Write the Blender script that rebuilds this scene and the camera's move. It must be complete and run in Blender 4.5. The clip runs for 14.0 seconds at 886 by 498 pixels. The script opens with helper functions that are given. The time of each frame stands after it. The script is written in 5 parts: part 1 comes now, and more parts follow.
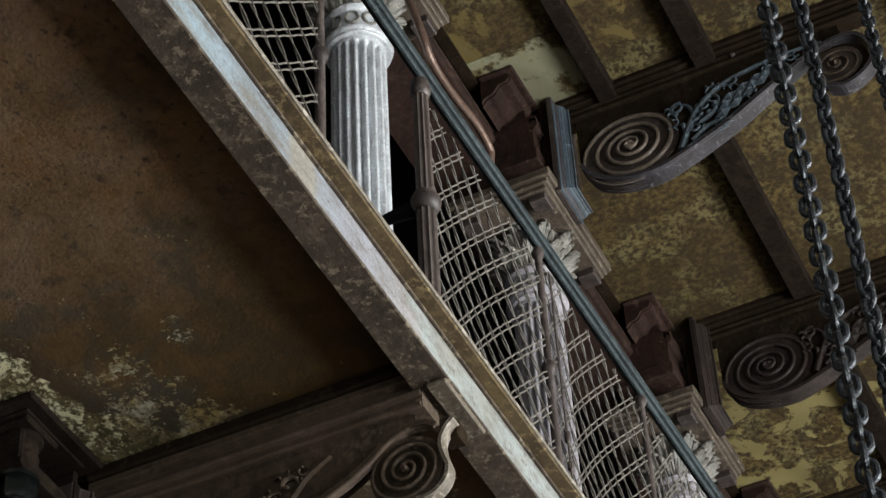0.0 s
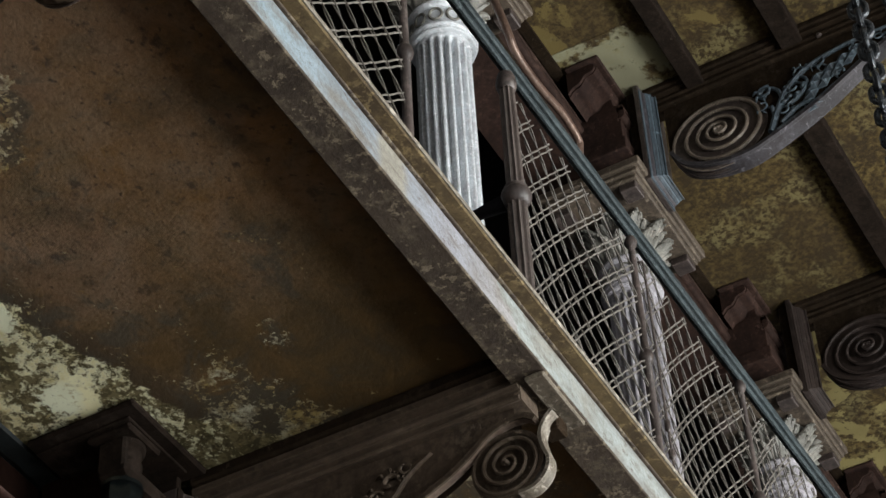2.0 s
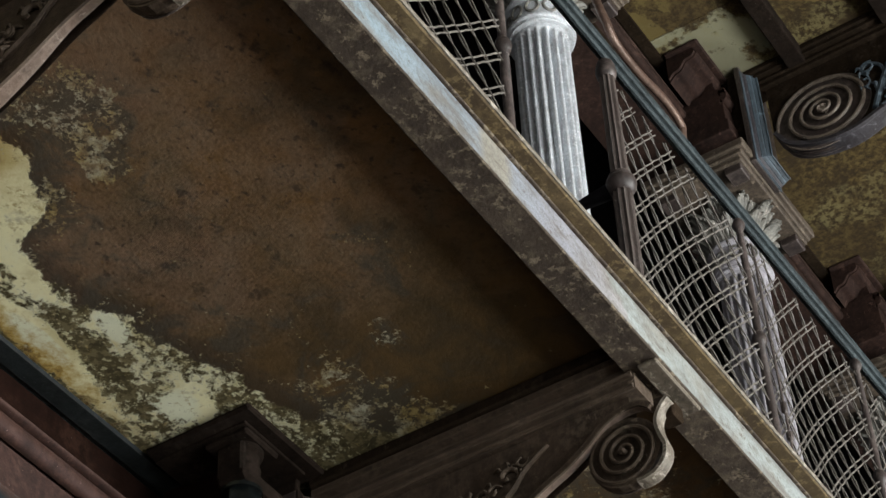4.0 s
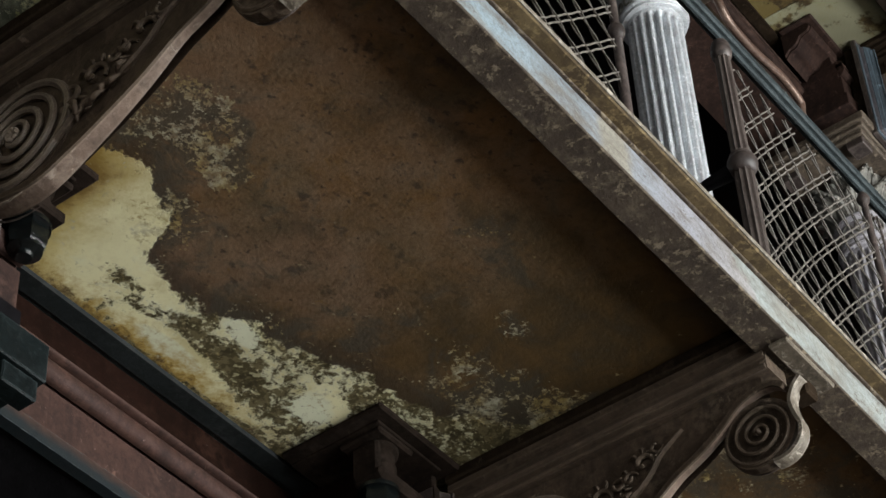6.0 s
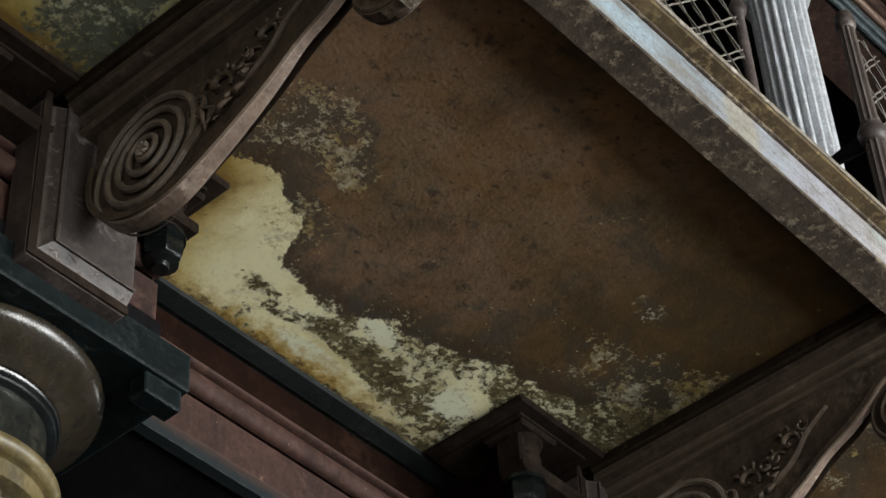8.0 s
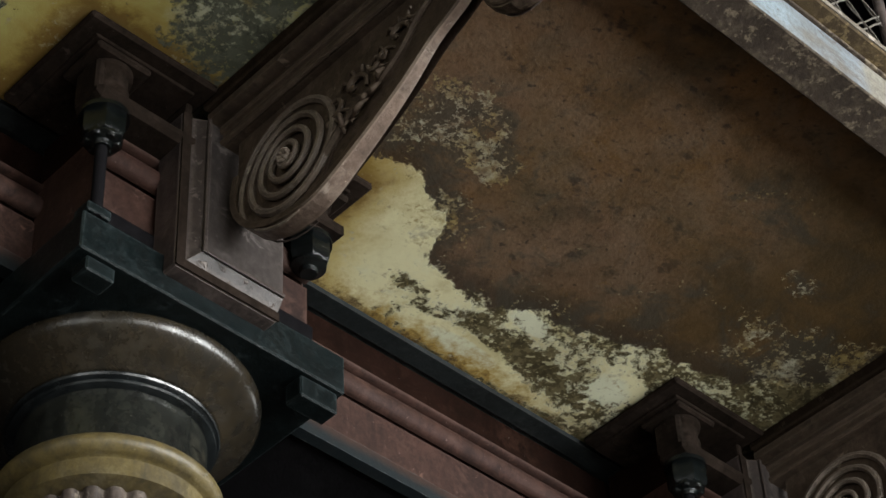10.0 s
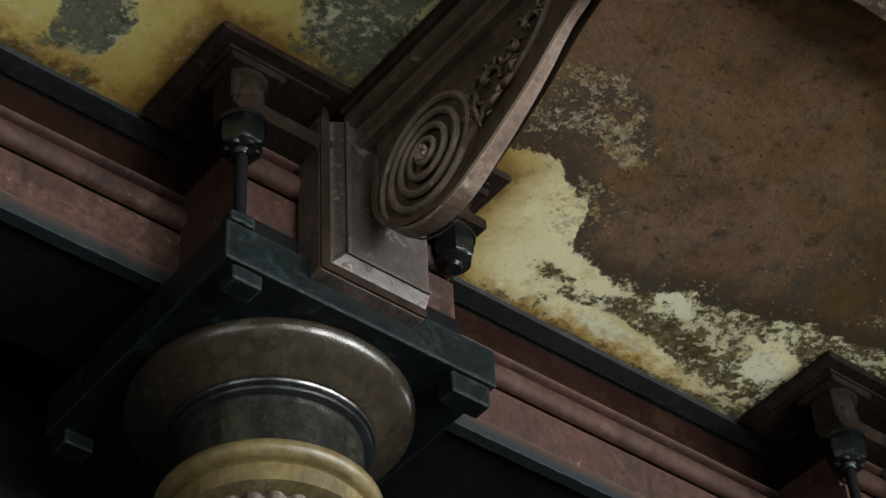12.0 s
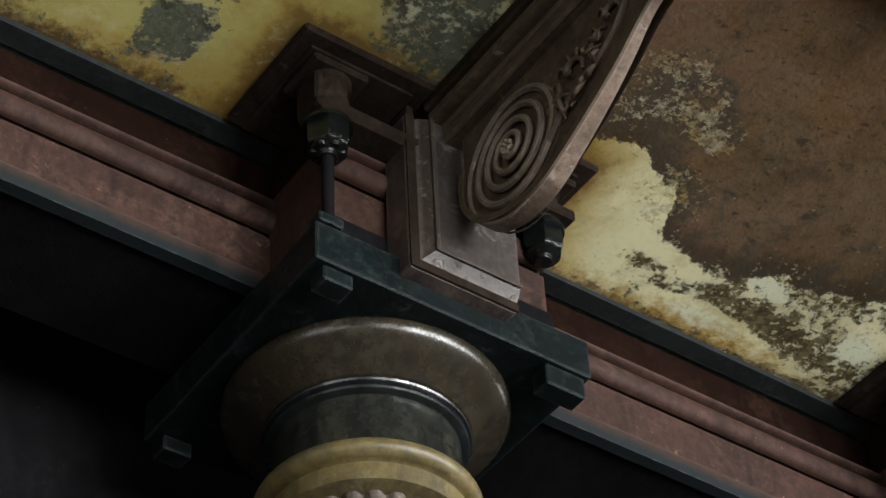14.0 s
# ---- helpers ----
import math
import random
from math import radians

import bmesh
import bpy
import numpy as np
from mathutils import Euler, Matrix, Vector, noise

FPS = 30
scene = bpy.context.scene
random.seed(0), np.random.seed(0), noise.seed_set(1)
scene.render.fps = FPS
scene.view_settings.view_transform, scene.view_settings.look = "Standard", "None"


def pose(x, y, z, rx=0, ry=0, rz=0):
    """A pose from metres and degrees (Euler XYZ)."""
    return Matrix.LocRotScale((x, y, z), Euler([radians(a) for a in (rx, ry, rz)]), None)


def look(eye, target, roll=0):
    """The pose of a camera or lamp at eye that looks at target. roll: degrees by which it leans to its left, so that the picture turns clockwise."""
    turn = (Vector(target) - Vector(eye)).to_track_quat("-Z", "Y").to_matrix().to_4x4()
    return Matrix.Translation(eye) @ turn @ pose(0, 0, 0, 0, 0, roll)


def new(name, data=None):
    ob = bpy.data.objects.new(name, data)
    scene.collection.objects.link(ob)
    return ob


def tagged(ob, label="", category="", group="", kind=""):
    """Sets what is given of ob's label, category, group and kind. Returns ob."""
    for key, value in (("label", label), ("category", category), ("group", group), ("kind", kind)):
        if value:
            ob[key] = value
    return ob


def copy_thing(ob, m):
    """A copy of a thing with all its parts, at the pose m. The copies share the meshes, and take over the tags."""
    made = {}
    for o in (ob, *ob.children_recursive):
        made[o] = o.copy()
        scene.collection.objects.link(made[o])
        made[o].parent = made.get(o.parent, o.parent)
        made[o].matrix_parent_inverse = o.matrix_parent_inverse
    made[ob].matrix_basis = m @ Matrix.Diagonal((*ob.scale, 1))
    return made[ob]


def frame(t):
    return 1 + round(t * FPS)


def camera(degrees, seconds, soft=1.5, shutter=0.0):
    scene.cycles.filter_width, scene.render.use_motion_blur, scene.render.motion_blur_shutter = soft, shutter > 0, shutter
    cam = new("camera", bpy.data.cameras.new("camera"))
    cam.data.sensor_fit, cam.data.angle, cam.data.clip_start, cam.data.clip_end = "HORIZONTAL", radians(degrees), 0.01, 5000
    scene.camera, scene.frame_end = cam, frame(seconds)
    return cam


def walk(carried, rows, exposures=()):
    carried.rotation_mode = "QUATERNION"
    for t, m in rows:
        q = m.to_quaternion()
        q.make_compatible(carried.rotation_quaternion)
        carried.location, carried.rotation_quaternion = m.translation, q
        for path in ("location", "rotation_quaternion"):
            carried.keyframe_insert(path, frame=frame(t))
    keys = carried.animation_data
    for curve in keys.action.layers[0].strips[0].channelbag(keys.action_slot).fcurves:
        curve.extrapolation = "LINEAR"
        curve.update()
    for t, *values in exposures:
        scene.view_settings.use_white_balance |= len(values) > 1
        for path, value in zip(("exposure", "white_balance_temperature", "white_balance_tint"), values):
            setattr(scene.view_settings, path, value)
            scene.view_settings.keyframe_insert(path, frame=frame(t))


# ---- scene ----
# One module is 4.4 m: the clear height from the eye to the lower deck plates.
U, EYE = 4.4, 1.6

# ---- camera: a pan on a tripod ----
cam = camera(22.0, 14.0)
HEADINGS = ((0.0, 23.39), (0.5, 23.95), (1.0, 24.83), (1.5, 25.73), (2.0, 26.62), (2.5, 27.46), (3.3, 28.97), (4.1, 30.57),
            (5.0, 32.43), (5.5, 33.53), (6.0, 34.69), (6.5, 35.80), (7.0, 36.99), (7.5, 38.10), (8.3, 40.10), (9.1, 42.13), (10.0, 44.41),
            (10.5, 45.64), (11.0, 46.91), (11.5, 48.15), (12.0, 49.43), (12.5, 50.56), (13.0, 51.49), (13.5, 52.20), (14.0, 52.55))


def aim(heading, pitch=43.915, roll=-3.32):
    h, p = radians(heading), radians(pitch)
    return look((0, 0, EYE), (math.cos(h) * math.cos(p), math.sin(h) * math.cos(p), EYE + math.sin(p)), roll)


walk(cam, [(t, aim(h)) for t, h in HEADINGS], [(0.0, 0.02), (7.0, 0.0), (10.5, 0.14), (14.0, 0.32)])

# ---- light: daylight through the tall windows of the hall, and an added west fill ----
world = bpy.data.worlds.new("world")
scene.world = world
world.use_nodes = True
wn = world.node_tree
sky = wn.nodes.new("ShaderNodeTexSky")
sky.sky_type, sky.sun_disc, sky.sun_elevation, sky.sun_rotation = "NISHITA", False, radians(35), radians(200)
wn.nodes["Background"].inputs["Strength"].default_value = 0.08
wn.links.new(sky.outputs["Color"], wn.nodes["Background"].inputs["Color"])

WINDOWS_SOUTH = (-2.0, 3.0, 8.0, 13.0, 18.0)      # middles along x, in the wall at y = -9
WINDOWS_EAST = (-4.5, 1.0)                        # middles along y, in the wall at x = 27
FILL_OPENINGS_WEST = (-5.5, -1.0)                       # unseen, added for the fill; middles along y, in the wall at x = -8
WIN_W, WIN_Z0, WIN_Z1 = 3.0, 0.85, 6.05


def window_lamp(name, place, target, power, colour):
    data = bpy.data.lights.new(name, "AREA")
    data.shape, data.size, data.size_y = "RECTANGLE", WIN_W, WIN_Z1 - WIN_Z0
    data.energy, data.color = power, colour
    ob = new(name, data)
    ob.matrix_world = look(place, target)
    return ob


DAY = (0.96, 0.985, 0.975)
for x, power in zip(WINDOWS_SOUTH, (250, 1300, 2050, 900, 450)):
    window_lamp("window_or_fill_light", (x, -9.1, 3.45), (x, 0, 3.45), power, DAY)
for y in WINDOWS_EAST:
    window_lamp("window_or_fill_light", (27.1, y, 3.45), (0, y, 3.45), 280, DAY)
# Added fill from unseen west openings, to brighten the faces towards -x.
for y in FILL_OPENINGS_WEST:
    window_lamp("window_or_fill_light", (-8.1, y, 3.45), (0, y, 3.45), 130, DAY)


# ---- materials ----
class Nodes:
    """A thin wrapper to write node materials in few lines."""

    def __init__(self, name, rough=0.6, metal=0.0, spec=0.5):
        self.mat = bpy.data.materials.new(name)
        self.mat.use_nodes = True
        self.t = self.mat.node_tree
        self.bsdf = self.t.nodes["Principled BSDF"]
        self.bsdf.inputs["Roughness"].default_value = rough
        self.bsdf.inputs["Metallic"].default_value = metal
        self.bsdf.inputs["Specular IOR Level"].default_value = spec
        geo = self.t.nodes.new("ShaderNodeNewGeometry")
        self.pos = geo.outputs["Position"]

    def put(self, socket, value):
        if hasattr(value, "links"):
            self.t.links.new(value, socket)
        else:
            socket.default_value = value

    def noise(self, scale, detail=6.0, rough=0.6, warp=0.0, stretch=None, offset=(0, 0, 0)):
        m = self.t.nodes.new("ShaderNodeMapping")
        self.put(m.inputs["Vector"], self.pos)
        m.inputs["Location"].default_value = offset
        if stretch:
            m.inputs["Scale"].default_value = stretch
        n = self.t.nodes.new("ShaderNodeTexNoise")
        self.put(n.inputs["Vector"], m.outputs[0])
        n.inputs["Scale"].default_value, n.inputs["Detail"].default_value = scale, detail
        n.inputs["Roughness"].default_value, n.inputs["Distortion"].default_value = rough, warp
        return n.outputs["Fac"]

    def ramp(self, fac, stops, smooth=False):
        r = self.t.nodes.new("ShaderNodeValToRGB")
        e = r.color_ramp.elements
        while len(e) < len(stops):
            e.new(0.5)
        for el, (p, c) in zip(e, stops):
            el.position = p
            el.color = (c, c, c, 1) if isinstance(c, (int, float)) else (*c, 1)
        if smooth:
            r.color_ramp.interpolation = "EASE"
        self.put(r.inputs["Fac"], fac)
        return r.outputs["Color"]

    def math(self, op, a, b=0.0):
        n = self.t.nodes.new("ShaderNodeMath")
        n.operation = op
        self.put(n.inputs[0], a)
        self.put(n.inputs[1], b)
        return n.outputs[0]

    def mix(self, fac, a, b, how="MIX"):
        n = self.t.nodes.new("ShaderNodeMix")
        n.data_type, n.blend_type = "RGBA", how
        for key, value in (("Factor_Float", fac), ("A_Color", a), ("B_Color", b)):
            socket = next(s for s in n.inputs if s.identifier == key)
            if not hasattr(value, "links") and key != "Factor_Float":
                value = (*value, 1)
            self.put(socket, value)
        return next(s for s in n.outputs if s.identifier == "Result_Color")

    def axis(self, n):
        s = self.t.nodes.new("ShaderNodeSeparateXYZ")
        self.put(s.inputs[0], self.pos)
        return s.outputs[n]

    def curve(self, value, points):
        """A soft line through a few (input, output) points, both 0 to 1."""
        n = self.t.nodes.new("ShaderNodeFloatCurve")
        c = n.mapping.curves[0]
        c.points[0].location, c.points[-1].location = points[0], points[-1]
        for p in points[1:-1]:
            c.points.new(*p)
        n.mapping.update()
        self.put(n.inputs["Value"], value)
        return n.outputs[0]

    def edge(self, radius):
        """How near a sharp edge is: the rounded normal against the flat one."""
        bevel = self.t.nodes.new("ShaderNodeBevel")
        bevel.samples = 4
        bevel.inputs["Radius"].default_value = radius
        dot = self.t.nodes.new("ShaderNodeVectorMath")
        dot.operation = "DOT_PRODUCT"
        geo = self.t.nodes.new("ShaderNodeNewGeometry")
        self.put(dot.inputs[0], bevel.outputs[0])
        self.put(dot.inputs[1], geo.outputs["Normal"])
        return self.ramp(dot.outputs["Value"], ((0.90, 1.0), (0.985, 0.0)))

    def done(self, colour, bump=None, depth=0.004, rough=None):
        self.put(self.bsdf.inputs["Base Color"], colour if hasattr(colour, "links") else (*colour, 1))
        if bump is not None:
            b = self.t.nodes.new("ShaderNodeBump")
            b.inputs["Strength"].default_value, b.inputs["Distance"].default_value = 1.0, depth
            self.put(b.inputs["Height"], bump)
            self.put(self.bsdf.inputs["Normal"], b.outputs[0])
        if rough is not None:
            self.put(self.bsdf.inputs["Roughness"], rough)
        return self.mat


def painted(name, base, worn, grime, rough=0.45, wear=0.62, scale=9.0, metal=0.0, depth=0.002, edge=0.0, spec=0.5, lines=True):
    """Old paint on cast iron: two tones of the paint, worn flecks, grime, rubbed edges and a pitted skin."""
    n = Nodes(name, rough, metal, spec)
    soft, blot = n.noise(scale * 0.25, 5, 0.6, 0.4), n.noise(scale * 0.9, 7, 0.66, 0.5, None, (4, 7, 1))
    fine = n.noise(scale * 3, 8, 0.72, 0.2)
    grit = n.noise(scale * 14, 5, 0.7)
    flecks = n.ramp(n.noise(scale * 1.6, 9, 0.70, 0.6), ((wear, 0.0), (wear + 0.05, 1.0)))
    colour = n.mix(n.ramp(soft, ((0.35, 0.0), (0.65, 1.0))), [c * 1.12 for c in base], [c * 0.66 for c in base])
    colour = n.mix(n.math("MULTIPLY", n.ramp(blot, ((0.48, 0.0), (0.70, 1.0))), 0.6), colour, grime)
    colour = n.mix(n.math("MULTIPLY", n.ramp(fine, ((0.46, 0.0), (0.72, 1.0))), 0.6), colour, grime)
    mottle = n.noise(scale * 5.5, 8, 0.76, 0.1, None, (6, 1, 9))
    colour = n.mix(n.ramp(mottle, ((0.52, 0.0), (0.66, 0.45))), colour, [0.5 * (p + q) for p, q in zip(base, worn)])
    colour = n.mix(n.ramp(mottle, ((0.32, 0.6), (0.46, 0.0))), colour, grime)
    colour = n.mix(flecks, colour, worn)
    drip = n.noise(scale * 1.3, 6, 0.62, 0.6, (1, 1, 0.18), (7, 2, 5))
    colour = n.mix(n.math("MULTIPLY", n.ramp(drip, ((0.50, 0.0), (0.66, 1.0))), 0.55), colour, [c * 0.8 for c in grime])
    hair = n.math("ABSOLUTE", n.math("SUBTRACT", n.noise(scale * 0.8, 3, 0.5, 1.2, (1, 1, 0.5), (1, 9, 4)), 0.5))
    hair = n.math("MULTIPLY", n.ramp(hair, ((0.0, 1.0), (0.006, 0.0))), n.ramp(drip, ((0.40, 0.28), (0.52, 0.0))))
    if lines:
        colour = n.mix(hair, colour, worn)
    rub = n.math("MULTIPLY", n.ramp(n.noise(scale * 0.6, 8, 0.7, 0.3, None, (11, 3, 8)), ((0.50, 0.0), (0.64, 1.0))), n.ramp(fine, ((0.42, 1.0), (0.56, 0.0))))
    colour = n.mix(n.math("MULTIPLY", rub, 0.42), colour, worn)
    dust = n.ramp(n.noise(scale * 9, 3, 0.6, 0.0, None, (2, 5, 3)), ((0.735, 0.0), (0.75, 0.8)))
    colour = n.mix(dust, colour, [min(1.0, 0.06 + 1.7 * c) for c in worn])
    if edge:
        colour = n.mix(n.math("MULTIPLY", n.edge(0.012), n.ramp(fine, ((0.34, 0.0), (0.56, edge)))), colour, worn)
    r = n.math("ADD", n.math("MULTIPLY", n.math("ADD", fine, n.math("ADD", blot, drip)), 0.26), rough - 0.33)
    return n.done(colour, n.math("ADD", n.math("ADD", fine, n.math("MULTIPLY", grit, 0.35)), n.math("MULTIPLY", flecks, 0.5)), depth, r)


IRON = painted("brown_painted_iron", (0.070, 0.049, 0.035), (0.18, 0.142, 0.106), (0.022, 0.016, 0.011), 0.50, 0.62, 11.0, edge=0.3, spec=0.18)
MAUVE = painted("mauve_brown_painted_iron", (0.046, 0.034, 0.031), (0.17, 0.138, 0.122), (0.012, 0.009, 0.008), 0.38, 0.64, edge=0.6, spec=0.4)
RED = painted("red_brown_paint", (0.042, 0.0195, 0.0145), (0.10, 0.054, 0.041), (0.011, 0.006, 0.005), 0.66, 0.64, edge=0.3, spec=0.2)
# Red-brown darkened for the beam's upper band: the deck's shade is in the colour.
SHADED_MAROON = painted("shaded_maroon_paint", (0.0115, 0.0054, 0.0040), (0.034, 0.017, 0.012), (0.007, 0.004, 0.003), 0.98, 0.66, spec=0.02)
GREEN = painted("blue_green_black_paint", (0.0040, 0.0066, 0.0070), (0.032, 0.043, 0.045), (0.002, 0.003, 0.003), 0.34, 0.68, 16.0, edge=0.6, spec=0.13, lines=False)
BRONZE = painted("brown_bronze_paint", (0.023, 0.0175, 0.0105), (0.052, 0.049, 0.040), (0.007, 0.0070, 0.0062), 0.19, 0.66, 9.0, 0.0, 0.0005, spec=0.55, lines=False)
BLACK = painted("black_gloss_paint", (0.018, 0.0195, 0.0165), (0.050, 0.046, 0.033), (0.003, 0.003, 0.003), 0.16, 0.66, 9.0, 0.0, 0.0003, spec=0.35, lines=False)
BEAD = painted("polished_black_bead", (0.010, 0.012, 0.013), (0.05, 0.06, 0.06), (0.004, 0.005, 0.005), 0.17, 0.70, 9.0, 0.0, 0.0002, spec=0.7, lines=False)
DARKIRON = painted("dark_brown_iron", (0.0190, 0.0130, 0.0098), (0.042, 0.031, 0.025), (0.005, 0.004, 0.003), 0.90, 0.64, 11.0, edge=0.10, spec=0.05)
RUBBED = painted("rubbed_brown_iron", (0.150, 0.105, 0.080), (0.26, 0.21, 0.17), (0.060, 0.040, 0.030), 0.5, 0.58, 14.0, edge=0.5, spec=0.35)
BLUEGREY = painted("blue_grey_worn_paint", (0.052, 0.070, 0.086), (0.135, 0.180, 0.215), (0.018, 0.016, 0.016), 0.36, 0.60, 9.0, edge=0.7, spec=0.4)
TAN = painted("tan_worn_paint", (0.084, 0.064, 0.048), (0.21, 0.168, 0.125), (0.022, 0.016, 0.012), 0.5, 0.58, 12.0, edge=0.6, spec=0.3)
GREASE = painted("greasy_black_iron", (0.0040, 0.0052, 0.0054), (0.012, 0.015, 0.015), (0.002, 0.003, 0.003), 0.06, 0.66, 18.0, 0.0, spec=0.40)
FLUTES = painted("dark_fluted_paint", (0.085, 0.065, 0.055), (0.24, 0.20, 0.16), (0.025, 0.018, 0.015), 0.4, 0.6, 9.0, edge=0.8)
OCHRE = painted("ochre_paint", (0.122, 0.092, 0.033), (0.165, 0.145, 0.098), (0.026, 0.021, 0.014), 0.36, 0.62, 12.0, 0.0, 0.0015)
STONE = painted("cream_grey_paint", (0.185, 0.182, 0.158), (0.36, 0.32, 0.28), (0.062, 0.054, 0.048), 0.42, 0.58, 14.0)
# Darker, greyer than SILVER; for the upper columns from k = 3 on.
LILAC_SILVER = painted("dull_lilac_grey_paint", (0.40, 0.385, 0.42), (0.66, 0.64, 0.66), (0.16, 0.135, 0.14), 0.42, 0.58, 30.0, 0.0, 0.003, edge=0.3, spec=0.3)
SILVER = painted("silvery_grey_paint", (0.70, 0.755, 0.79), (0.95, 0.96, 0.98), (0.30, 0.26, 0.28), 0.22, 0.58, 30.0, 0.15, 0.003, edge=0.3, spec=0.7)
WIRE = painted("galvanised_wire", (0.23, 0.21, 0.185), (0.42, 0.39, 0.35), (0.07, 0.058, 0.046), 0.42, 0.6, 30.0, 0.4, lines=False)
STRAND = painted("dull_brown_wire", (0.082, 0.070, 0.058), (0.17, 0.15, 0.13), (0.04, 0.032, 0.025), 0.5, 0.6, 30.0, 0.2, lines=False)
BEVEL = painted("paint_rubbed_to_bare_iron", (0.026, 0.019, 0.0165), (0.095, 0.076, 0.066), (0.009, 0.007, 0.006), 0.36, 0.58, 14.0, edge=0.6, spec=0.32)
SCROLL = painted("worn_brown_scrollwork", (0.120, 0.091, 0.070), (0.31, 0.26, 0.212), (0.020, 0.014, 0.010), 0.40, 0.62, 12.0, edge=0.7, spec=0.35)
UMBER = painted("red_umber_beam_paint", (0.029, 0.0150, 0.0110), (0.090, 0.052, 0.040), (0.012, 0.007, 0.006), 0.7, 0.62, 9.0, edge=0.2, spec=0.15)
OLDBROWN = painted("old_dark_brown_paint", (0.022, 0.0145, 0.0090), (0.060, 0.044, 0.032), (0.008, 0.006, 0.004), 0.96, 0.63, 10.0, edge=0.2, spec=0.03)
PANEL = painted("brown_grey_panel_paint", (0.046, 0.038, 0.035), (0.13, 0.112, 0.104), (0.016, 0.012, 0.011), 0.42, 0.60, 10.0, edge=0.5, spec=0.3)
LILAC = painted("grey_lilac_worn_paint", (0.039, 0.036, 0.041), (0.122, 0.116, 0.128), (0.018, 0.014, 0.013), 0.40, 0.58, 10.0, edge=0.5, spec=0.35)
DULL = painted("dull_red_brown_iron", (0.028, 0.0195, 0.0165), (0.075, 0.057, 0.051), (0.011, 0.008, 0.007), 0.5, 0.62, 11.0, edge=0.4, spec=0.2)
ANGLE = painted("grey_teal_paint", (0.0150, 0.0188, 0.0200), (0.056, 0.062, 0.062), (0.009, 0.010, 0.010), 0.5, 0.66, 9.0, edge=0.3, spec=0.2)
CLIP = painted("pale_rusty_plate", (0.100, 0.082, 0.060), (0.24, 0.205, 0.160), (0.035, 0.026, 0.018), 0.55, 0.56, 16.0, edge=0.6, spec=0.25)
EAR = painted("paint_worn_to_pale_grey", (0.150, 0.128, 0.098), (0.34, 0.30, 0.25), (0.050, 0.036, 0.024), 0.45, 0.54, 16.0, edge=0.4, spec=0.35)
STEEL = painted("dark_chain_steel", (0.038, 0.043, 0.050), (0.11, 0.125, 0.14), (0.010, 0.012, 0.014), 0.24, 0.62, 30.0, 0.6, spec=0.7, lines=False)
COPPER = painted("old_copper_tube", (0.17, 0.105, 0.078), (0.28, 0.20, 0.16), (0.06, 0.038, 0.030), 0.30, 0.62, 24.0, 0.4, spec=0.6, lines=False)
RAIL = painted("blue_grey_rail_paint", (0.020, 0.027, 0.030), (0.110, 0.135, 0.140), (0.005, 0.006, 0.007), 0.5, 0.63, 12.0, edge=0.6, spec=0.12)
PLASTER = painted("old_plaster", (0.17, 0.15, 0.12), (0.22, 0.2, 0.17), (0.10, 0.085, 0.07), 0.85, 0.6, 2.0)
# Near-black; on soffit, feet and casing the colour itself holds the shade.
NEARBLACK = painted("near_black_shade_iron", (0.0068, 0.0064, 0.0074), (0.012, 0.011, 0.012), (0.004, 0.0036, 0.0042), 0.9, 0.66, spec=0.05)
TILE = painted("buff_floor", (0.13, 0.10, 0.07), (0.17, 0.13, 0.10), (0.08, 0.06, 0.045), 0.5, 0.6, 3.0)


def make_foot():
    """The red paint of the beam giving way to blue-green towards its lower edge."""
    n = Nodes("red_to_blue_green_paint", 0.45, 0.0, 0.25)
    fine, blot = n.noise(30, 8, 0.72), n.noise(6, 7, 0.66, 0.4)
    up = n.math("ADD", n.math("DIVIDE", n.math("SUBTRACT", n.axis(2), EYE + 0.883 * U), 0.013 * U), n.math("MULTIPLY", n.math("SUBTRACT", blot, 0.5), 0.9))
    c = n.mix(n.ramp(up, ((0.35, 0.0), (0.95, 1.0))), (0.0095, 0.0135, 0.0155), (0.038, 0.0215, 0.0170))
    c = n.mix(n.math("MULTIPLY", n.ramp(fine, ((0.48, 0.0), (0.68, 1.0))), 0.6), c, (0.010, 0.010, 0.010))
    c = n.mix(n.math("MULTIPLY", n.edge(0.006), n.ramp(fine, ((0.44, 0.0), (0.60, 0.8)))), c, (0.075, 0.088, 0.090))
    return n.done(c, fine, 0.002)


FOOT = make_foot()


